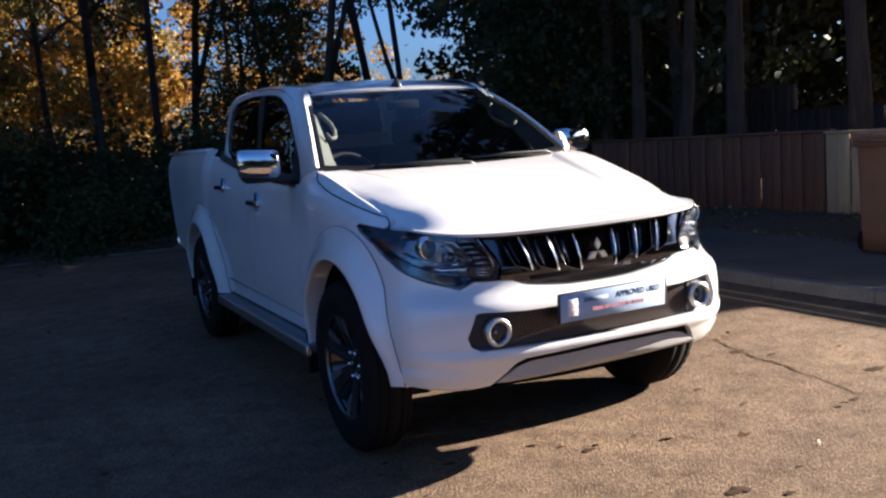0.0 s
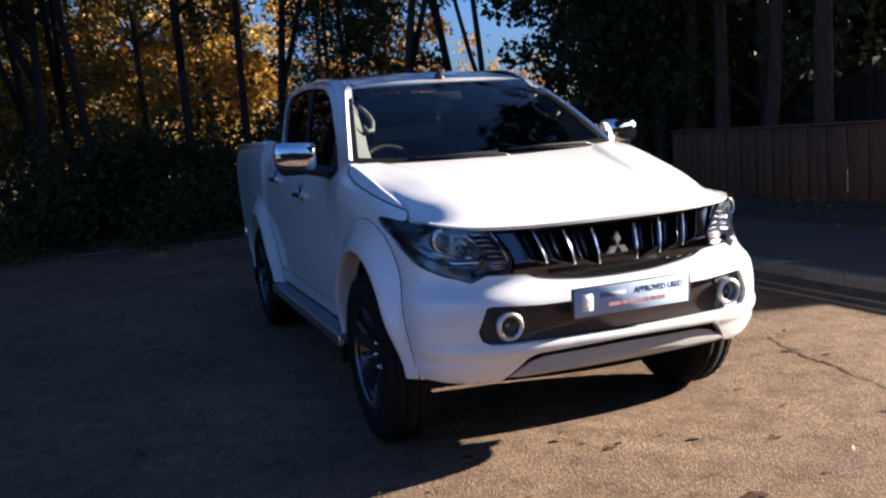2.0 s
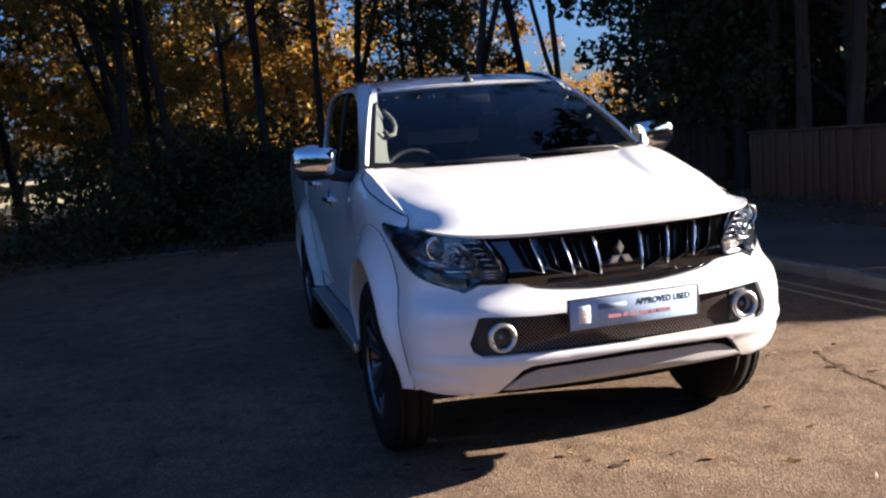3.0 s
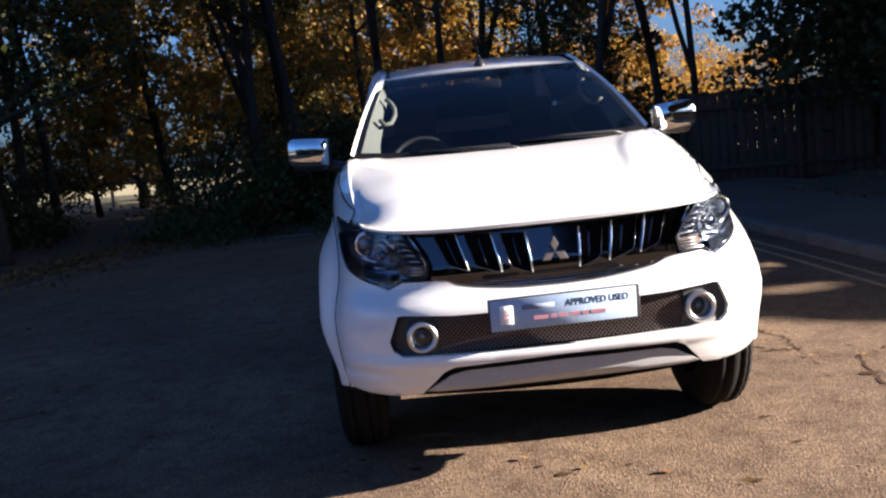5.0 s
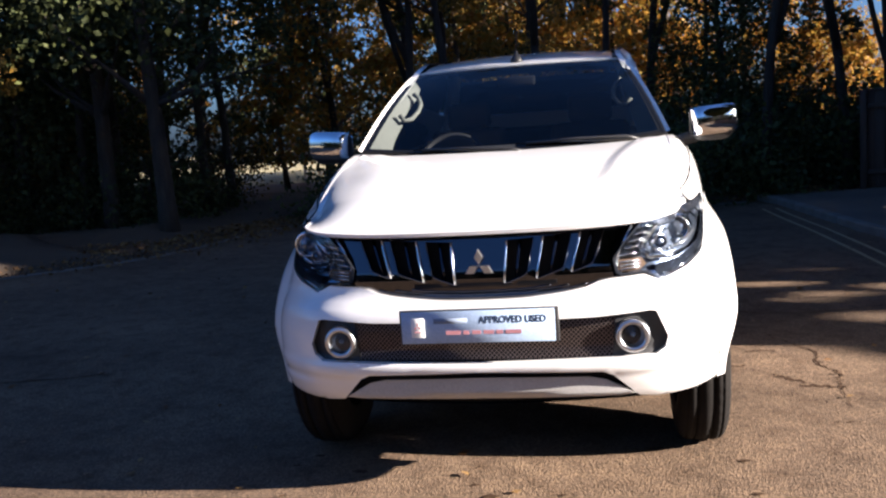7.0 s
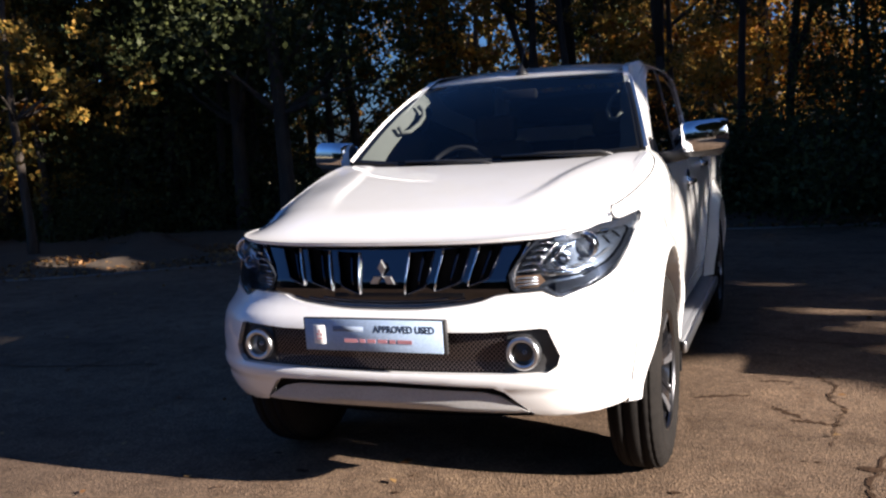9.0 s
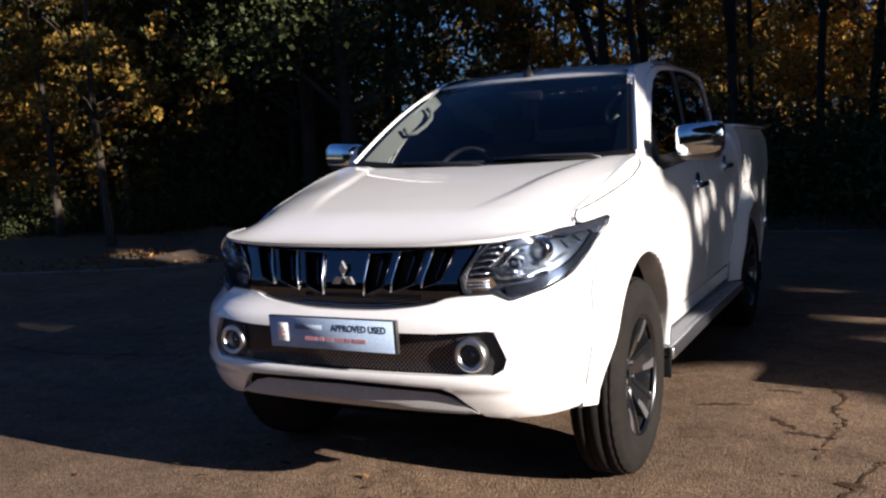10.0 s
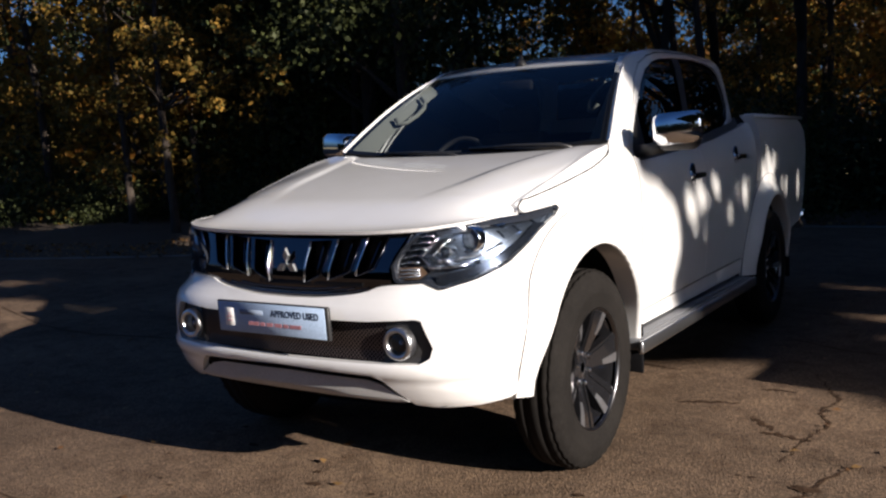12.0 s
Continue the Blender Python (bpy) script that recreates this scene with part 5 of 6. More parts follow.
for k, (pts, w) in enumerate((([(0.87, 0.96), (0.98, 1.0), (1.14, 1.05)], 0.018), ([(1.17, 1.33), (1.25, 1.35), (1.34, 1.34)], 0.016), ([(1.32, 0.66), (1.42, 0.66), (1.53, 0.62)], 0.02), ([(1.24, 0.87), (1.3, 0.79), (1.37, 0.71)], 0.016),
                              ([(1.34, 1.78), (1.45, 1.5), (1.54, 1.28), (1.5, 1.08), (1.55, 0.88), (1.52, 0.66), (1.47, 0.33)], 0.008), ([(1.72, 0.42), (1.6, 0.0), (1.55, -0.35), (1.44, -0.88)], 0.01), ([(0.4, 1.62), (0.55, 1.58), (0.7, 1.55)], 0.014),
                              ([(-3.0, -1.6), (-2.0, -1.2), (-1.0, -1.3), (0.2, -1.1)], 0.006), ([(-6, 1.5), (-4, 0.9), (-2.6, 1.1)], 0.012), ([(1.0, 2.6), (1.6, 2.3), (2.3, 2.5)], 0.012))):
    crack(pts, w, k)
# damp dark clumps of leaf mould
for k in range(48):
    x, y = rng.uniform(-0.9, 2.4), rng.uniform(-2.0, 0.2)
    r = rng.uniform(0.006, 0.02) if k % 12 else rng.uniform(0.025, 0.045)
    bm = bmesh.new()
    ring = [bm.verts.new((x + r * (0.55 + 0.6 * rng.random()) * math.cos(a) * 1.9, y + r * (0.55 + 0.6 * rng.random()) * math.sin(a), 0.004)) for a in np.linspace(0, 6.1, 24)]
    top_v = bm.verts.new((x, y, 0.004 + r * 0.10))
    for a, b in zip(ring, ring[1:] + ring[:1]):
        bm.faces.new((a, b, top_v))
    tagged(part("leaf_clump", bm, MOULD, smooth=False), "small dark clump of leaf mould on the asphalt", "leaf clump", "clumps on the road")

# ---- trees ----
def trunk_bm(height, r0, lean, fork, seed, limbs=7, first=0.35):
    """A tapered trunk with limbs; fork: height share at which it splits, or 0. Returns the mesh and the limb ends."""
    rng = random.Random(seed)
    bms, ends = [], []
    def run(start, way, length, r, n=8, bend=0.12):
        pts, radii, p, w = [], [], Vector(start), Vector(way).normalized()
        for i in range(n + 1):
            pts.append(p.copy())
            radii.append(r * (1 - 0.78 * i / n) * (1.25 if i == 0 and r > 0.07 else 1))
            w = (w + Vector((rng.uniform(-bend, bend), rng.uniform(-bend, bend), rng.uniform(-0.02, 0.08)))).normalized()
            p = p + w * length / n
        bms.append(tube_bm(pts, r, 9 if r > 0.05 else 5, radii))
        return pts, radii
    stem, radii = run((0, 0, -0.1), (lean[0], lean[1], 1), height, r0, 10, 0.05)
    ends.append(stem[-1])
    if fork:
        k = int(fork * 10)
        p2, _ = run(stem[k], (rng.choice((-1, 1)) * 0.42, rng.uniform(-0.2, 0.2), 1), height * (1 - fork), radii[k] * 0.8)
        ends.append(p2[-1])
    for i in range(limbs):
        k = rng.randint(int(10 * first), 9)
        a = rng.uniform(0, 2 * math.pi)
        l, _ = run(stem[k], (math.cos(a), math.sin(a), rng.uniform(0.25, 0.9)), height * rng.uniform(0.14, 0.3), radii[k] * 0.5, 5, 0.25)
        ends += [l[-1], l[3]]
    return bms, ends


def add_wood(bms, bark, t):
    for i, bm in enumerate(bms):
        part("limb" if i else "trunk", bm, bark, t)


def crown_points(ends, n, spread, seed, clumps=3):
    """Leaf places in uneven clumps round the limb ends."""
    rng = np.random.default_rng(seed)
    cs = []
    for e in ends:
        for _ in range(clumps):
            cs.append(np.array(e) + rng.normal(0, spread, 3) * (1, 1, 0.8))
    cs = np.array(cs)
    r = rng.uniform(0.25, 0.75, len(cs)) * spread
    pick = rng.integers(0, len(cs), n)
    d = rng.normal(size=(n, 3))
    d /= np.linalg.norm(d, axis=1, keepdims=True)
    return cs[pick] + d * (r[pick] * rng.uniform(0.2, 1.0, n) ** 0.5)[:, None] * (1, 1, 0.7)


def make_tree(name, label, height, r0, seed, leaves, leaf, mat, bark, spread, fork=0, limbs=7, first=0.35, lean=(0, 0), clumps=3, group="", category="tree"):
    t = thing(name, label, category, group)
    bm, ends = trunk_bm(height, r0, lean, fork, seed, limbs, first)
    add_wood(bm, bark, t)
    rng = np.random.default_rng(seed + 50)
    if leaves:
        pts = crown_points([tuple(e) for e in ends], leaves, spread, seed, clumps)
        leaf_cloud("crown", pts, rng.uniform(0.6, 1.3, len(pts)) * leaf, mat, t, seed + 7)
    return t


def make_bush(name, label, r, h, seed, leaves, leaf, mat, group="undergrowth"):
    t = thing(name, label, "bush", group)
    rng = np.random.default_rng(seed)
    for i in range(9):
        a = rng.uniform(0, 6.28)
        tip = (math.cos(a) * r * rng.uniform(0.2, 0.9), math.sin(a) * r * rng.uniform(0.2, 0.9), h * rng.uniform(0.5, 1))
        part("stem", tube_bm([(tip[0] * 0.1, tip[1] * 0.1, -0.05), (tip[0] * 0.45, tip[1] * 0.45, tip[2] * 0.6), tip], 0.015, 5, [0.018, 0.012, 0.004]), BARK, t)
    k = 26
    a, q = rng.uniform(0, 6.28, k), np.sqrt(rng.uniform(0, 1, k))
    cs = np.c_[np.cos(a) * q * r, np.sin(a) * q * r, h * rng.uniform(0.12, 1, k) * (1 - 0.45 * q)]
    pick = rng.integers(0, k, leaves)
    d = rng.normal(size=(leaves, 3)) * (r * 0.22)
    pts = cs[pick] + d * (1, 1, 0.8)
    pts[:, 2] = np.abs(pts[:, 2])
    leaf_cloud("leaves", pts, rng.uniform(0.6, 1.3, leaves) * leaf, mat, t, seed + 3)
    return t


def place(proto, spots, rng):
    """The first spot takes the tree itself, the others copies: (x, y, scale, turn)."""
    out = []
    for i, (x, y, s, turn) in enumerate(spots):
        m = pose(x, y, 0.0, 0, 0, turn)
        if i == 0:
            proto.matrix_world = m
            proto.scale = (s, s, s)
            out.append(proto)
        else:
            c = copy_thing(proto, m)
            c.scale = (s, s, s * rng.uniform(0.92, 1.1))
            out.append(c)
    return out


trng = random.Random(11)
G1, G2, G3 = "roadside trees", "sunlit autumn trees", "conifers behind the fence"
# front row at the verge: dark slender trees
proto_a = make_tree("roadside_tree", "slender dark tree with thin green foliage at the verge", 9.0, 0.09, 3, 5200, 0.055, GREEN, BARK, 0.75, limbs=9, first=0.4, group=G1)
place(proto_a, [(-2.2, 12.2, 1.0, 20), (-6.8, 12.6, 1.05, 100), (-8.6, 10.4, 0.95, 200), (0.6, 13.6, 1.0, 300), (-11.5, 9.0, 1.0, 60), (-15, 8.0, 1.1, 140), (-19, 6.0, 1.1, 10)], trng)
proto_b = make_tree("roadside_tree", "dark forked tree with ochre leaves at the verge", 9.5, 0.095, 14, 4800, 0.055, OCHRE, BARK, 0.8, fork=0.3, limbs=8, first=0.45, group=G1)
place(proto_b, [(-0.6, 11.9, 1.0, 80), (-2.9, 12.0, 1.0, 10), (-7.0, 11.8, 1.0, 250), (-10.0, 12.0, 1.1, 170), (-13.5, 11.0, 1.1, 300)], trng)
# bare-stemmed trunks against the sky gap
proto_c = make_tree("bare_stemmed_tree", "tall bare-stemmed tree with its crown high up", 12.0, 0.09, 25, 3600, 0.06, GREEN, BARK, 0.9, fork=0.24, limbs=7, first=0.62, group=G1)
place(proto_c, [(3.05, 11.3, 1.0, 200), (4.6, 12.3, 1.05, 60), (5.4, 12.9, 0.9, 320), (-3.2, 13.6, 1.0, 0), (-2.6, 14.6, 0.95, 120), (1.4, 14.4, 1.0, 180)], trng)
# undergrowth
bush_a = make_bush("bush", "dark green bramble bush at the back of the verge", 1.1, 1.35, 31, 3600, 0.04, GREEN)
spots = [(x, 11.6 + 0.8 * math.sin(x * 2.1) + (0 if x > -5 else -0.35 * (-5 - x)), trng.uniform(0.85, 1.35), trng.uniform(0, 360)) for x in np.arange(-17, 3.0, 1.35) if not -6.6 < x < -3.6] + [(2.8, 12.9, 1.4, 20), (4.0, 13.4, 1.5, 140), (5.2, 13.8, 1.5, 260), (6.3, 14.2, 1.5, 10), (3.4, 14.8, 1.6, 80), (-2.6, 13.0, 1.6, 40), (-1.0, 12.8, 1.7, 150), (0.6, 13.0, 1.7, 260), (2.0, 12.4, 1.4, 330)]
place(bush_a, spots, trng)
bush_b = make_bush("bush", "dull olive shrub among the trees", 1.2, 2.1, 37, 3400, 0.042, DULL)
spots = [(x, 13.6 + 0.9 * math.sin(x * 1.3) - (0 if x > -6 else 0.3 * (-6 - x)), trng.uniform(0.9, 1.4), trng.uniform(0, 360)) for x in np.arange(-18, 2.5, 2.1) if not -6.4 < x < -3]
place(bush_b, spots, trng)
# second and third rows
mid_a = make_tree("woodland_tree", "dense green woodland tree in shade", 10.0, 0.13, 41, 15000, 0.075, GREEN, BARK, 1.35, limbs=14, first=0.02, group="woodland trees")
place(mid_a, [(x, 17 + 1.5 * math.sin(x), trng.uniform(0.9, 1.15), trng.uniform(0, 360)) for x in (-13.5, -11.2)], trng)
far_y = make_tree("autumn_tree", "sunlit tree with yellow autumn leaves beyond the road", 11.0, 0.18, 47, 9000, 0.10, YELLOW, BARK, 1.3, limbs=13, first=0.12, group=G2)
place(far_y, [(x, y, trng.uniform(0.85, 1.2), trng.uniform(0, 360)) for x, y in ((-19, 13), (-24, 13), (-22, 19), (-30, 14), (-9, 26), (-4.5, 25), (-1, 28), (3.0, 27), (5.2, 26.5), (1.0, 23.5), (-14, 27), (-19, 24), (-26, 24), (-32, 20), (-6, 34))], trng)
far_g = make_tree("far_tree", "sunlit olive tree beyond the road", 12.0, 0.2, 53, 8000, 0.12, OCHRE, BARK, 1.5, limbs=13, first=0.1, group=G2)
place(far_g, [(x, y, trng.uniform(0.9, 1.3), trng.uniform(0, 360)) for x, y in ((-11, 36), (0, 38), (3, 33), (-4, 31), (-7, 42), (-20, 34), (-28, 32), (-36, 26))], trng)
mid_o = make_tree("turning_tree", "turning ochre tree catching patches of sun", 7.5, 0.1, 55, 9000, 0.055, OCHRE, BARK, 1.0, limbs=14, first=0.12, group=G2)
place(mid_o, [(-14.2, 9.6, 1.0, 0), (-17, 11.2, 1.1, 120), (-12.2, 11.8, 1.0, 230), (-20, 9.0, 1.1, 310), (-23.5, 6.5, 1.1, 60), (-15.5, 13.5, 1.2, 200), (-19, 15.0, 1.3, 20), (-1.0, 17.5, 1.0, 20), (-9.5, 23.0, 1.0, 90)], trng)
low_y = make_tree("autumn_tree", "low sunlit tree with orange autumn leaves beyond the road", 4.4, 0.09, 58, 5200, 0.06, YELLOW, BARK, 0.62, limbs=12, first=0.15, group=G2)
place(low_y, [(x, y, s, trng.uniform(0, 360)) for x, y, s in ((-12.8, 9.2, 1.35), (-5.6, 16.4, 1.4), (6.4, 23.5, 1.35), (8.4, 25.5, 0.85), (9.9, 27, 0.75), (11.4, 28.5, 0.8), (7.6, 30, 0.95), (13.5, 31, 0.8), (16.5, 33, 0.9), (20, 34, 0.9), (25, 36, 1.0), (31, 38, 1.0), (10.6, 15.6, 0.62), (12.4, 13.4, 0.6), (14.4, 11.6, 0.6), (15.6, 9.4, 0.6))], trng)
verge_y = make_tree("autumn_tree", "slender verge tree with sunlit golden leaves above the hedge", 5.6, 0.08, 59, 5200, 0.045, OCHRE, BARK, 0.6, limbs=12, first=0.45, group=G2)
place(verge_y, [(-9.3, 6.5, 1.0, 40), (-11.8, 7.6, 1.05, 160)], trng)
# conifers behind the fence
pine = make_tree("conifer", "dense dark conifer behind the timber fence", 6.4, 0.15, 61, 8000, 0.085, NEEDLE, BARK_PALE, 1.05, limbs=18, first=0.2, group=G3)
place(pine, [(x, y, trng.uniform(0.9, 1.2), trng.uniform(0, 360)) for x, y in ((8.5, 13.4), (8.4, 10.2), (8.0, 7.6), (10.8, 9.0), (9.2, 14.6), (12.5, 13.0))], trng)
# bare conifer stems close behind the garden fence
stem = make_tree("conifer", "dark bare-stemmed conifer close behind the garden fence", 7.0, 0.13, 63, 2500, 0.085, NEEDLE, BARK_PALE, 0.5, limbs=7, first=0.6, group=G3)
place(stem, [(6.75, 7.2, 1.0, 0), (6.7, 6.15, 0.9, 70), (6.7, 5.1, 1.1, 150), (6.65, 3.15, 1.15, 310), (7.2, 8.6, 1.0, 30)], trng)
# left side woods
place(copy_thing(mid_a, pose(0, 0, 0)), [(-10.8, 10.4, 0.85, 130), (2.5, 14.8, 0.55, 40), (-3.5, 21.5, 0.8, 140), (-2.0, 22.8, 0.8, 220), (-27, 7, 1.2, 300), (-32, 3, 1.1, 200), (12.0, 9.6, 0.9, 20), (11.6, 13.2, 0.9, 250)], trng)

# dense dark evergreens where the verge bends
def make_evergreen(seed, base, r, h, leaves):
    t = thing("evergreen_tree", "dense dark evergreen tree at the bend of the verge", "tree", "evergreens")
    bm, ends = trunk_bm(h * 0.9, 0.16, (0, 0), 0, seed, 9, 0.2)
    add_wood(bm, BARK, t)
    rng = np.random.default_rng(seed)
    k = 70
    a, q, z = rng.uniform(0, 6.28, k), np.sqrt(rng.uniform(0.05, 1, k)), rng.uniform(0, 1, k)
    cs = np.c_[np.cos(a) * q * r * (1 - 0.55 * z), np.sin(a) * q * r * (1 - 0.55 * z), base + (h - base) * z]
    pick = rng.integers(0, k, leaves)
    pts = cs[pick] + rng.normal(size=(leaves, 3)) * (0.42, 0.42, 0.36)
    pts[:, 2] = np.maximum(pts[:, 2], base * 0.8)
    leaf_cloud("crown", pts, rng.uniform(0.6, 1.3, leaves) * 0.06, GREEN, t, seed + 1)
    return t
ever = make_evergreen(71, 1.0, 2.3, 7.0, 12000)
place(ever, [(-10.0, 10.8, 0.95, 160), (2.7, 13.4, 0.72, 310), (7.2, 9.4, 0.9, 0), (8.8, 11.8, 1.1, 220)], trng)

high_ever = make_evergreen(73, 2.3, 2.7, 8.5, 11000)
place(high_ever, [(-6.3, 9.0, 0.95, 0), (-8.6, 11.6, 0.9, 80), (-10.6, 11.0, 1.0, 200), (-7.8, 9.9, 0.95, 110)], trng)

# ---- added shade casters, sunny side behind the camera: crowns cut so sun reaches truck ----
GAPS = [[(-4.7, -8.0), (-4.7, 0.85), (-5.7, 1.0), (-5.9, 1.6), (-5.6, 1.74), (-4.6, 1.74), (-3.7, 1.55), (-3.2, 1.36), (-2.8, 1.12), (-2.58, 1.05), (-2.42, 1.24), (-2.2, 1.37), (-1.9, 1.46), (-1.3, 1.42), (-0.9, 1.28), (-0.6, 1.27), (0.1, 1.48), (0.5, 1.62), (0.9, 1.85), (1.3, 2.0), (1.46, 1.74), (1.6, 1.4), (1.9, 1.12), (2.3, 0.9), (3.2, 0.8), (7.0, 0.4), (7.0, -8.0)],
        [(2.2, 9.7), (2.8, 7.8), (3.4, 7.4), (4.2, 7.7), (4.2, 8.7), (3.2, 9.7)]]
hole_rng = random.Random(4)
def oval(x, y, rx, ry):
    GAPS.append([(x + rx * math.cos(k), y + ry * math.sin(k)) for k in (0, 1, 2, 3, 4, 5)])
for _ in range(44):
    oval(hole_rng.gauss(-2.05, 0.3), hole_rng.uniform(1.55, 4.6), hole_rng.uniform(0.08, 0.26), hole_rng.uniform(0.010, 0.036))
for _ in range(16):
    oval(hole_rng.uniform(-3.3, -1.2), hole_rng.uniform(1.5, 4.8), hole_rng.uniform(0.08, 0.22), hole_rng.uniform(0.005, 0.02))
# single spots: bin, footway, streaks on the road, the verge
for spot in ((5.05, 3.8, 0.55, 0.6), (3.1, 1.95, 0.4, 0.5), (1.1, 4.62, 0.4, 0.2), (1.7, 3.5, 0.5, 0.2), (1.95, 2.85, 0.4, 0.18), (2.1, 4.0, 0.4, 0.2), (2.15, 2.15, 0.35, 0.18), (2.6, 3.2, 0.3, 0.18),
             (-6.3, 6.15, 0.7, 0.14), (-7.5, 6.4, 0.6, 0.12), (-7.4, 5.7, 0.5, 0.12), (-9.2, 9.85, 0.9, 0.3), (-3.9, 10.35, 0.8, 0.2), (-6.3, 7.15, 0.6, 0.25), (-7.2, 5.55, 0.7, 0.3), (-7.2, 2.5, 0.5, 0.3), (-6.0, 1.6, 0.4, 0.3), (-8.6, 6.0, 0.5, 0.3), (-9.2, 10.0, 1.0, 0.4), (-12.5, 10.8, 1.2, 0.5),  (-7.69, 5.86, 0.55, 0.22), (-6.35, 5.06, 0.35, 0.14), (-9.5, 9.7, 0.6, 0.25), (-8.9, 6.35, 0.5, 0.25), (0.6, 9.3, 0.7, 0.25), (-1.5, 9.85, 0.8, 0.16), (1.4, 8.8, 0.5, 0.2)):
    oval(*spot)
def dappled(xy):
    """Which of the points are left free of leaves, letting sun patches into the woods."""
    open_wood = (xy[:, 1] > 13.4) | ((xy[:, 0] < -15) & (xy[:, 1] > 7.0)) | ((xy[:, 0] > 5.2) & (xy[:, 1] > 6))
    out = np.zeros(len(xy), bool)
    open_wood |= xy[:, 1] > 8.6
    open_wood |= (xy[:, 0] < -13) & (xy[:, 1] > 6.5)
    for i in np.nonzero(open_wood)[0]:
        x, y = xy[i]
        out[i] = noise.noise(Vector((x * 0.42, y * 0.42, 2.0))) + 0.5 * noise.noise(Vector((x * 1.3, y * 1.3, 7.0))) > ((-0.5 if x < -20 else -0.06) if y > 22 else (-0.42 if y < 10 else 0.17) if x < -13 else -0.3 if x > 5.2 else 0.26)
    return out
def in_gap(xy):
    """Which of the points lie in a gap."""
    hit_any = np.zeros(len(xy), bool)
    x, y = xy[:, 0], xy[:, 1]
    for g in GAPS:
        hit = np.zeros(len(xy), bool)
        for (a, b), (c, d) in zip(g, g[1:] + g[:1]):
            if b != d:
                hit ^= ((b > y) != (d > y)) & (x < (c - a) * (y - b) / (d - b) + a)
        hit_any |= hit
    return hit_any
def near_added_bough(xy):
    """Which of the points lie where the added low leaves alone make the shade."""
    return (xy[:, 0] > -3.6) & (xy[:, 0] < -0.9) & (xy[:, 1] > 1.0) & (xy[:, 1] < 4.8)
def sun_foot(p):
    k = p[:, 2:3] / SUN_WAY.z
    return p[:, :2] - k * np.array([SUN_WAY.x, SUN_WAY.y])
ACROSS, ALONG = Vector((0.132, 0.991)), Vector((0.991, -0.132))
SHADERS = [(3.9, 9, 18, 5.0), (4.6, 15, 21, 5.4), (8.0, 11, 15, 5.0), (4.2, 22, 25, 5.6), (9.5, 19, 17, 5.2), (13, 13, 16, 5.0), (17, 20, 17, 5.2), (-7.6, 11, 18, 5.4), (-8.6, 17, 24, 6.2), (-4.5, 25, 27, 5.6), (0.2, 26, 28, 5.4),
           (-2.2, 33, 31, 6.0), (-13, 12, 22, 6), (-14, 20, 26, 6.5), (-19, 13, 22, 6), (-20, 21, 25, 6.5), (21, 12, 16, 5), (-22, 22, 17, 5.5), (-12.0, 10, 17, 5.5), (8.0, 24, 26, 5.6), (12.5, 22, 24, 5.6), (17, 28, 26, 6.0)]
# trees added only to cast shade; leaves above the sunlit outlines are left out
for i, (c, d, h, r) in enumerate(SHADERS):
    x, y = ACROSS * c + ALONG * d
    t = thing("shade_tree", "added leafy tree, its crown cut to shape the shade", "tree", "trees across the road")
    t.location = (x, y, 0)
    bm, ends = trunk_bm(h if not -9.5 < c < 2.6 else max(2.0, (d - 5) / 3.05), 0.24, (0, 0), 0, 100 + i, 10, 0.3)
    wood = []
    for limb in bm:
        feet = sun_foot(np.array([v.co[:] for v in limb.verts]) + np.array([x, y, 0.0]))
        if limb is bm[0] or not in_gap(feet).any():
            wood.append(limb)
    add_wood(wood, BARK, t)
    rng = np.random.default_rng(200 + i)
    n = 22000
    d = rng.normal(size=(n, 3))
    d /= np.linalg.norm(d, axis=1, keepdims=True)
    p = d * (rng.uniform(0.25, 1, n) ** 0.4)[:, None] * (r, r, h * 0.40) + (0, 0, h * 0.60)
    wide = rng.uniform(0.13, 0.28, n) * (1.0 if -6 < c < 6 else 1.35)
    foot_xy = sun_foot(p + np.array([x, y, 0.0]))
    out = dappled(foot_xy)
    for dx, dy in ((0, 0), (0.6, 0), (-0.6, 0), (0, 0.9), (0, -0.9)):
        out |= in_gap(foot_xy + wide[:, None] * np.array([dx, dy]))
    out |= near_added_bough(foot_xy)
    leaf_cloud("crown", p[~out], wide[~out], GREEN, t, 300 + i)

# unseen caster added behind the camera: small dense leaves, whose edge draws the shade border
added_bough = thing("shade_tree", "added unseen tree, small leaves shaped to draw the edge of the shade", "tree", "trees across the road")
added_bough.location = (19.0, 3.0, 0)
bm, ends = trunk_bm(11.0, 0.2, (-0.1, -0.1), 0, 150, 6, 0.6)
add_wood(bm[:1] + [tube_bm([(0, 0, 4.4), (-0.6, -0.8, 5.0), (-1.2, -1.6, 5.6), (-1.8, -2.4, 6.0)], 0.05, 7, [0.07, 0.055, 0.04, 0.02])], BARK, added_bough)
rng = np.random.default_rng(77)
n = 260000
foot_xy = np.c_[rng.uniform(-6.8, 4.0, n), rng.uniform(0.6, 5.2, n)]
wide = rng.uniform(0.035, 0.07, n)
clear, band = in_gap(foot_xy), np.zeros(n, bool)
for k in range(10):
    ray = np.array([math.cos(0.628 * k), math.sin(0.628 * k)])
    clear |= in_gap(foot_xy + wide[:, None] * ray)
    band |= in_gap(foot_xy + 0.45 * ray)
keep = (band | near_added_bough(foot_xy)) & ~clear
lift = rng.uniform(5.6, 6.8, n)[:, None] / SUN_WAY.z
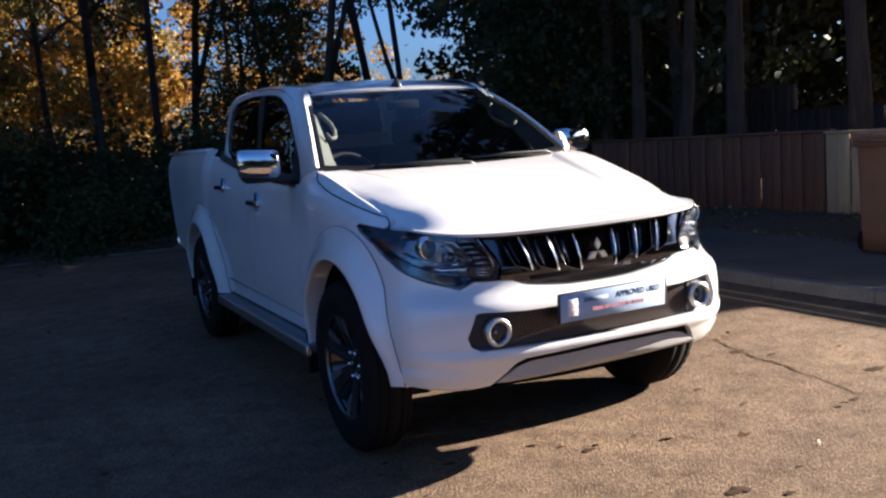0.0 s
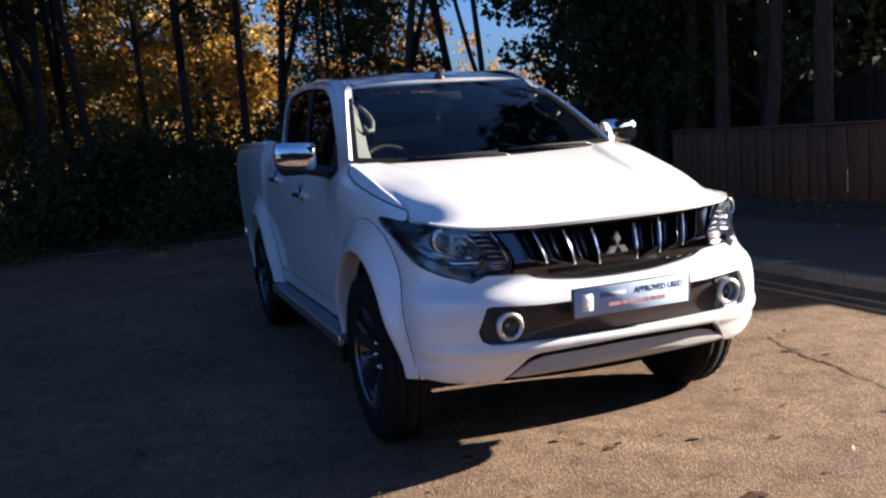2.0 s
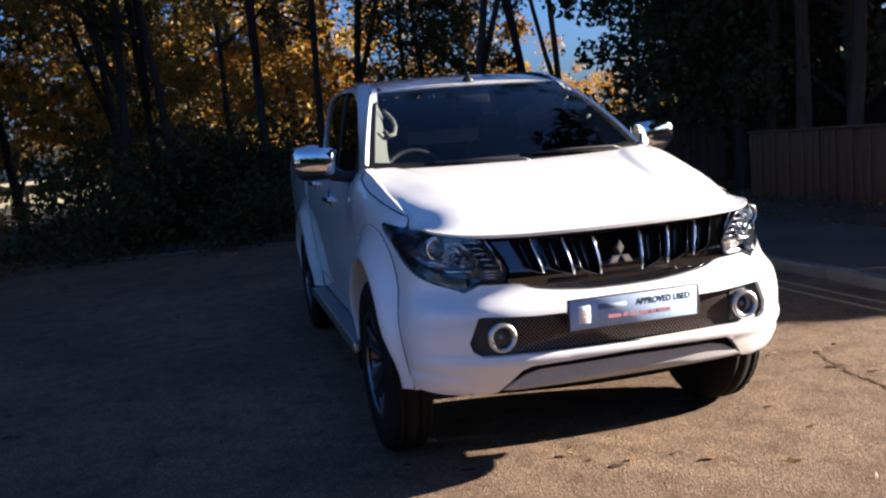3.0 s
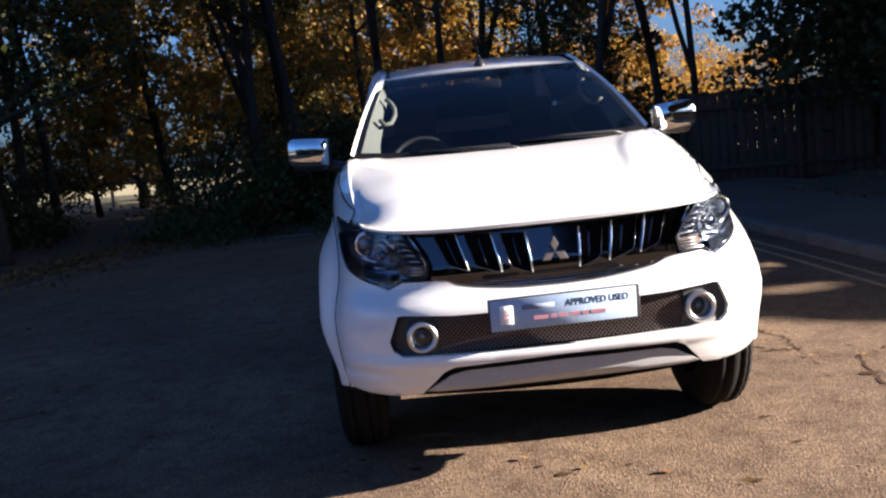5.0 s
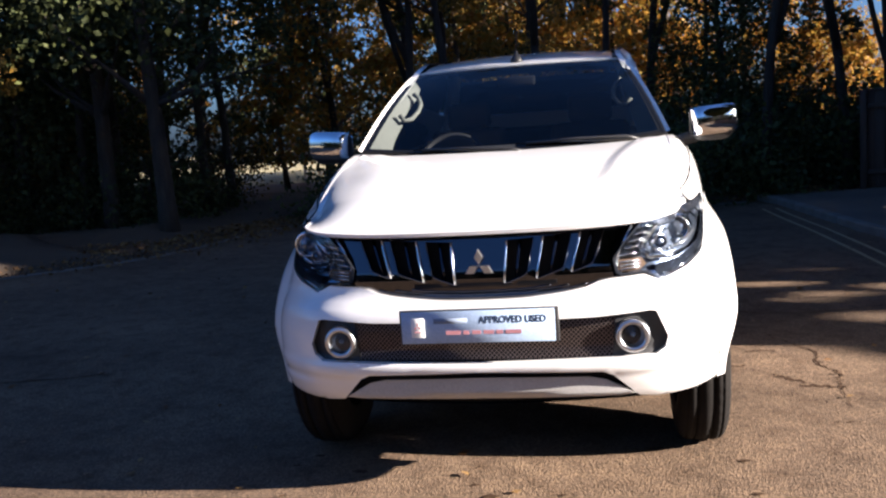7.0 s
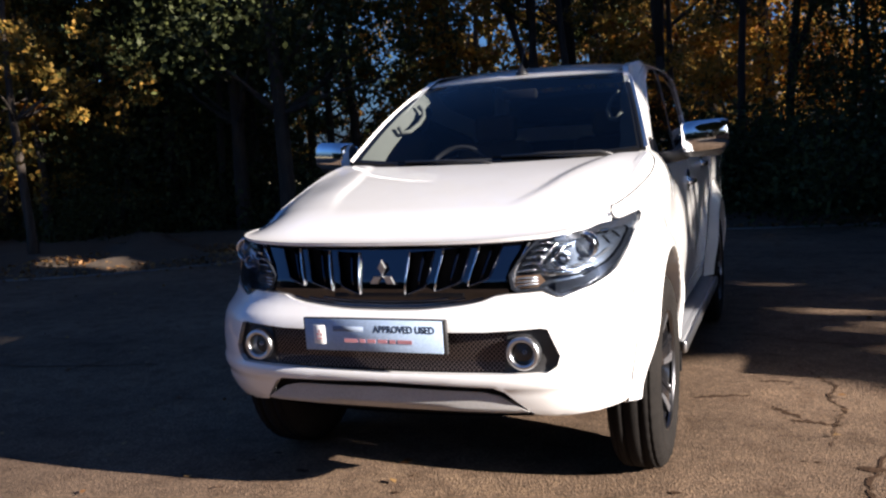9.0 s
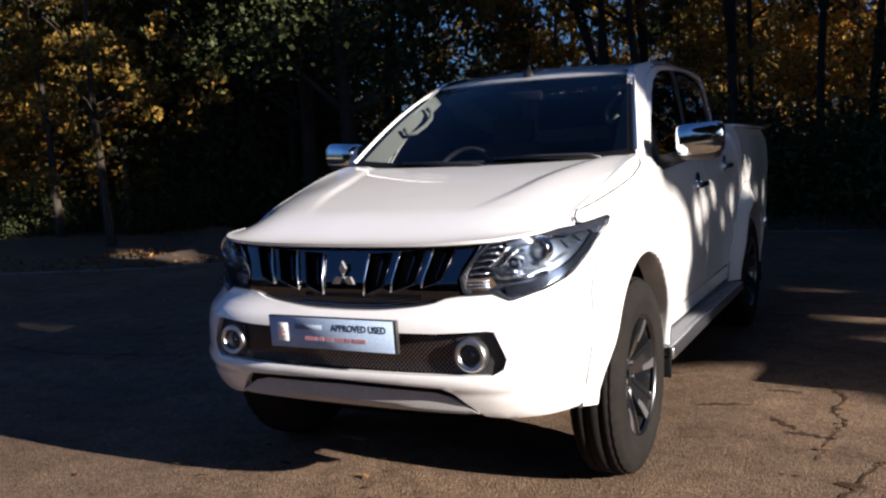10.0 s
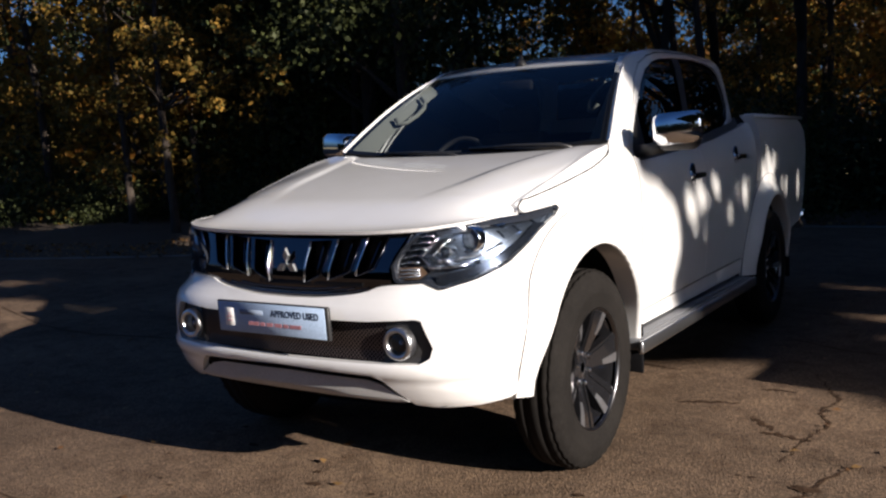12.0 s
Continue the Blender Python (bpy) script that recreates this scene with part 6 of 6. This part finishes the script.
p = np.c_[foot_xy, np.zeros(n)] + lift * np.array(SUN_WAY) - np.array([19.0, 3.0, 0.0])
leaf_cloud("crown", p[keep], wide[keep], GREEN, added_bough, 78)

# dark woodland edges closing the place
for k, (x0, y0, x1, y1) in enumerate(((-26, -24, 6, -27), (6, -27, 34, -30), (30, -34, 40, -10), (12, 20, 21, 10), (22, 12, 25, 5), (-34, 13, -13.5, 19.5))):
    t = thing("hedge_row", "dark woodland edge on the far side of the road", "hedge")
    rng = np.random.default_rng(400 + k)
    n = 9000 if k < 3 or k > 4 else 5000
    f = rng.uniform(0, 1, n)
    p = np.c_[x0 + (x1 - x0) * f + rng.normal(0, 0.8, n), y0 + (y1 - y0) * f + rng.normal(0, 0.8, n), (5.0, 5.0, 5.0, 8.0, 8.0, 6.0)[k] * rng.uniform(0, 1, n) ** 1.1 * (0.8 + 0.3 * np.sin(f * 40))]
    p[:, 2] = np.abs(p[:, 2])
    leaf_cloud("leaves", p, rng.uniform(0.2, 0.36, n), GREEN, t, 410 + k)

# ---- timber fences, bin, far rail ----
board_me = bpy.data.meshes.new("fence_board")
b = box_bm((0.02, 0.145, 1.0), (0, 0, 0.5), 0.004, 1)
b.to_mesh(board_me)
b.free()
def fence_run(label, x0, y0, x1, y1, height, mat, dx=0.0, skip=lambda d: False, group="garden fence"):
    run = Vector((x1 - x0, y1 - y0, 0))
    length, ang = run.length, math.atan2(run.y, run.x) - math.pi / 2
    f = tagged(new("fence"), label, "fence", group)
    f.location, f.rotation_euler = (x0, y0, 0), (0, 0, ang)
    n = int(length / 0.15)
    me = board_me.copy()
    for i in range(n):
        d = (i + 0.5) * length / n
        if skip(d):
            continue
        k = part_of("board", me, mat, f)
        k.location = (0.012 if i % 2 else -0.004, d, 0.06)
        k.scale = (1, 1.02, (height - 0.06) * random.uniform(0.992, 1.006))
    for j in range(int(length / 1.9) + 1):
        part("post", box_bm((0.1, 0.1, height + 0.02), (0.07, min(j * 1.9, length), (height + 0.02) / 2), 0.006, 1), mat, f)
    for z in (0.3, height - 0.25):
        part("rail", box_bm((0.045, length, 0.08), (0.045, length / 2, z), 0.004, 1), mat, f)
    part("capping", box_bm((0.07, length, 0.03), (0.0, length / 2, height), 0.006, 1), mat, f)
    return f
fence_run("reddish brown stained close-board fence beside the footway", 6.0, 3.11, 6.0, 7.4, 1.14, FENCE)
fence_run("pale new timber fence panel beside the footway", 5.98, 2.45, 5.98, 3.09, 1.12, NEW_TIMBER)
fence_run("reddish brown stained close-board fence beside the footway", 6.0, -7.0, 6.0, 2.42, 1.10, FENCE)
fence_run("tall dark timber fence under the conifers", 9.2, -4.0, 9.2, 6.4, 1.40, DARK_TIMBER)
fence_run("tall dark timber fence under the conifers", 9.2, 6.42, 9.2, 16.5, 1.80, DARK_TIMBER)
fence_run("tall dark timber fence closing the road end", 4.6, 11.4, 7.4, 10.2, 1.6, DARK_TIMBER)

# wheeled bin
def wheeled_bin(x, y, turn):
    t = thing("wheelie_bin", "brown plastic wheeled refuse bin standing on the footway", "bin", at=(x, y, 0.10))
    t.rotation_euler = (0, 0, radians(turn))
    bm = bmesh.new()
    rings = []
    for z, w, d in ((0.02, 0.245, 0.305), (0.25, 0.25, 0.312), (0.55, 0.258, 0.322), (0.86, 0.266, 0.335), (0.90, 0.27, 0.34)):
        ring = [bm.verts.new((a, b, z)) for a, b in rounded([(-w, -d), (w, -d), (w, d), (-w, d)], 0.05, 4)]
        rings.append(ring)
    for a, b in zip(rings[:-1], rings[1:]):
        for k in range(len(a)):
            bm.faces.new((a[k], a[(k + 1) % len(a)], b[(k + 1) % len(a)], b[k]))
    bm.faces.new(rings[0][::-1])
    part("body", bm, BIN, t)
    part("rim", box_bm((0.58, 0.72, 0.05), (0, 0, 0.90), 0.018, 3), BIN, t)
    lid = part("lid", box_bm((0.585, 0.76, 0.055), (0, -0.01, 0.955), 0.024, 3), BIN, t, "closed brown lid")
    part("lid_ridge", box_bm((0.4, 0.5, 0.03), (0, 0, 0.985), 0.014, 2), BIN, lid)
    part("handle", tube_bm([(-0.2, 0.40, 0.93), (0.2, 0.40, 0.93)], 0.016, 10), BIN, t)
    for s in (-1, 1):
        part("rib", box_bm((0.02, 0.03, 0.7), (s * 0.18, -0.30, 0.5), 0.008, 2, Euler((radians(6.5), 0, 0)).to_matrix()), BIN, t)
        wheel = lathe_bm([(0.02, -0.02), (0.09, -0.022), (0.1, -0.012), (0.1, 0.012), (0.09, 0.022), (0.02, 0.02)], 24, "X")
        bmesh.ops.translate(wheel, vec=(s * 0.24, 0.24, 0.10), verts=wheel.verts)
        part("wheel", wheel, RUBBER, t)
    return t
wheeled_bin(4.84, 1.3, 86).scale = (0.97, 0.97, 1.06)

# roadside guard rail and low wall far behind the trees
rail = tagged(new("guard_rail"), "pale steel guard rail beside the far road", "guard rail")
rail.location = (0, 29, 0)
part("beam", box_bm((70, 0.08, 0.32), (-22, 0, 0.95), 0.03, 2), STEEL, rail)
for i in range(24):
    part("post", box_bm((0.1, 0.12, 0.9), (-56 + 3 * i, 0.08, 0.45), 0.01, 1), STEEL, rail)
tagged(part("far_road", grid_bm(lambda u, v: Vector((u, v, 0.0)), [-60, -30, 0, 30, 60], [21.5, 24, 27]), PAVING), "pale far road in sunlight", "road", kind="structure")
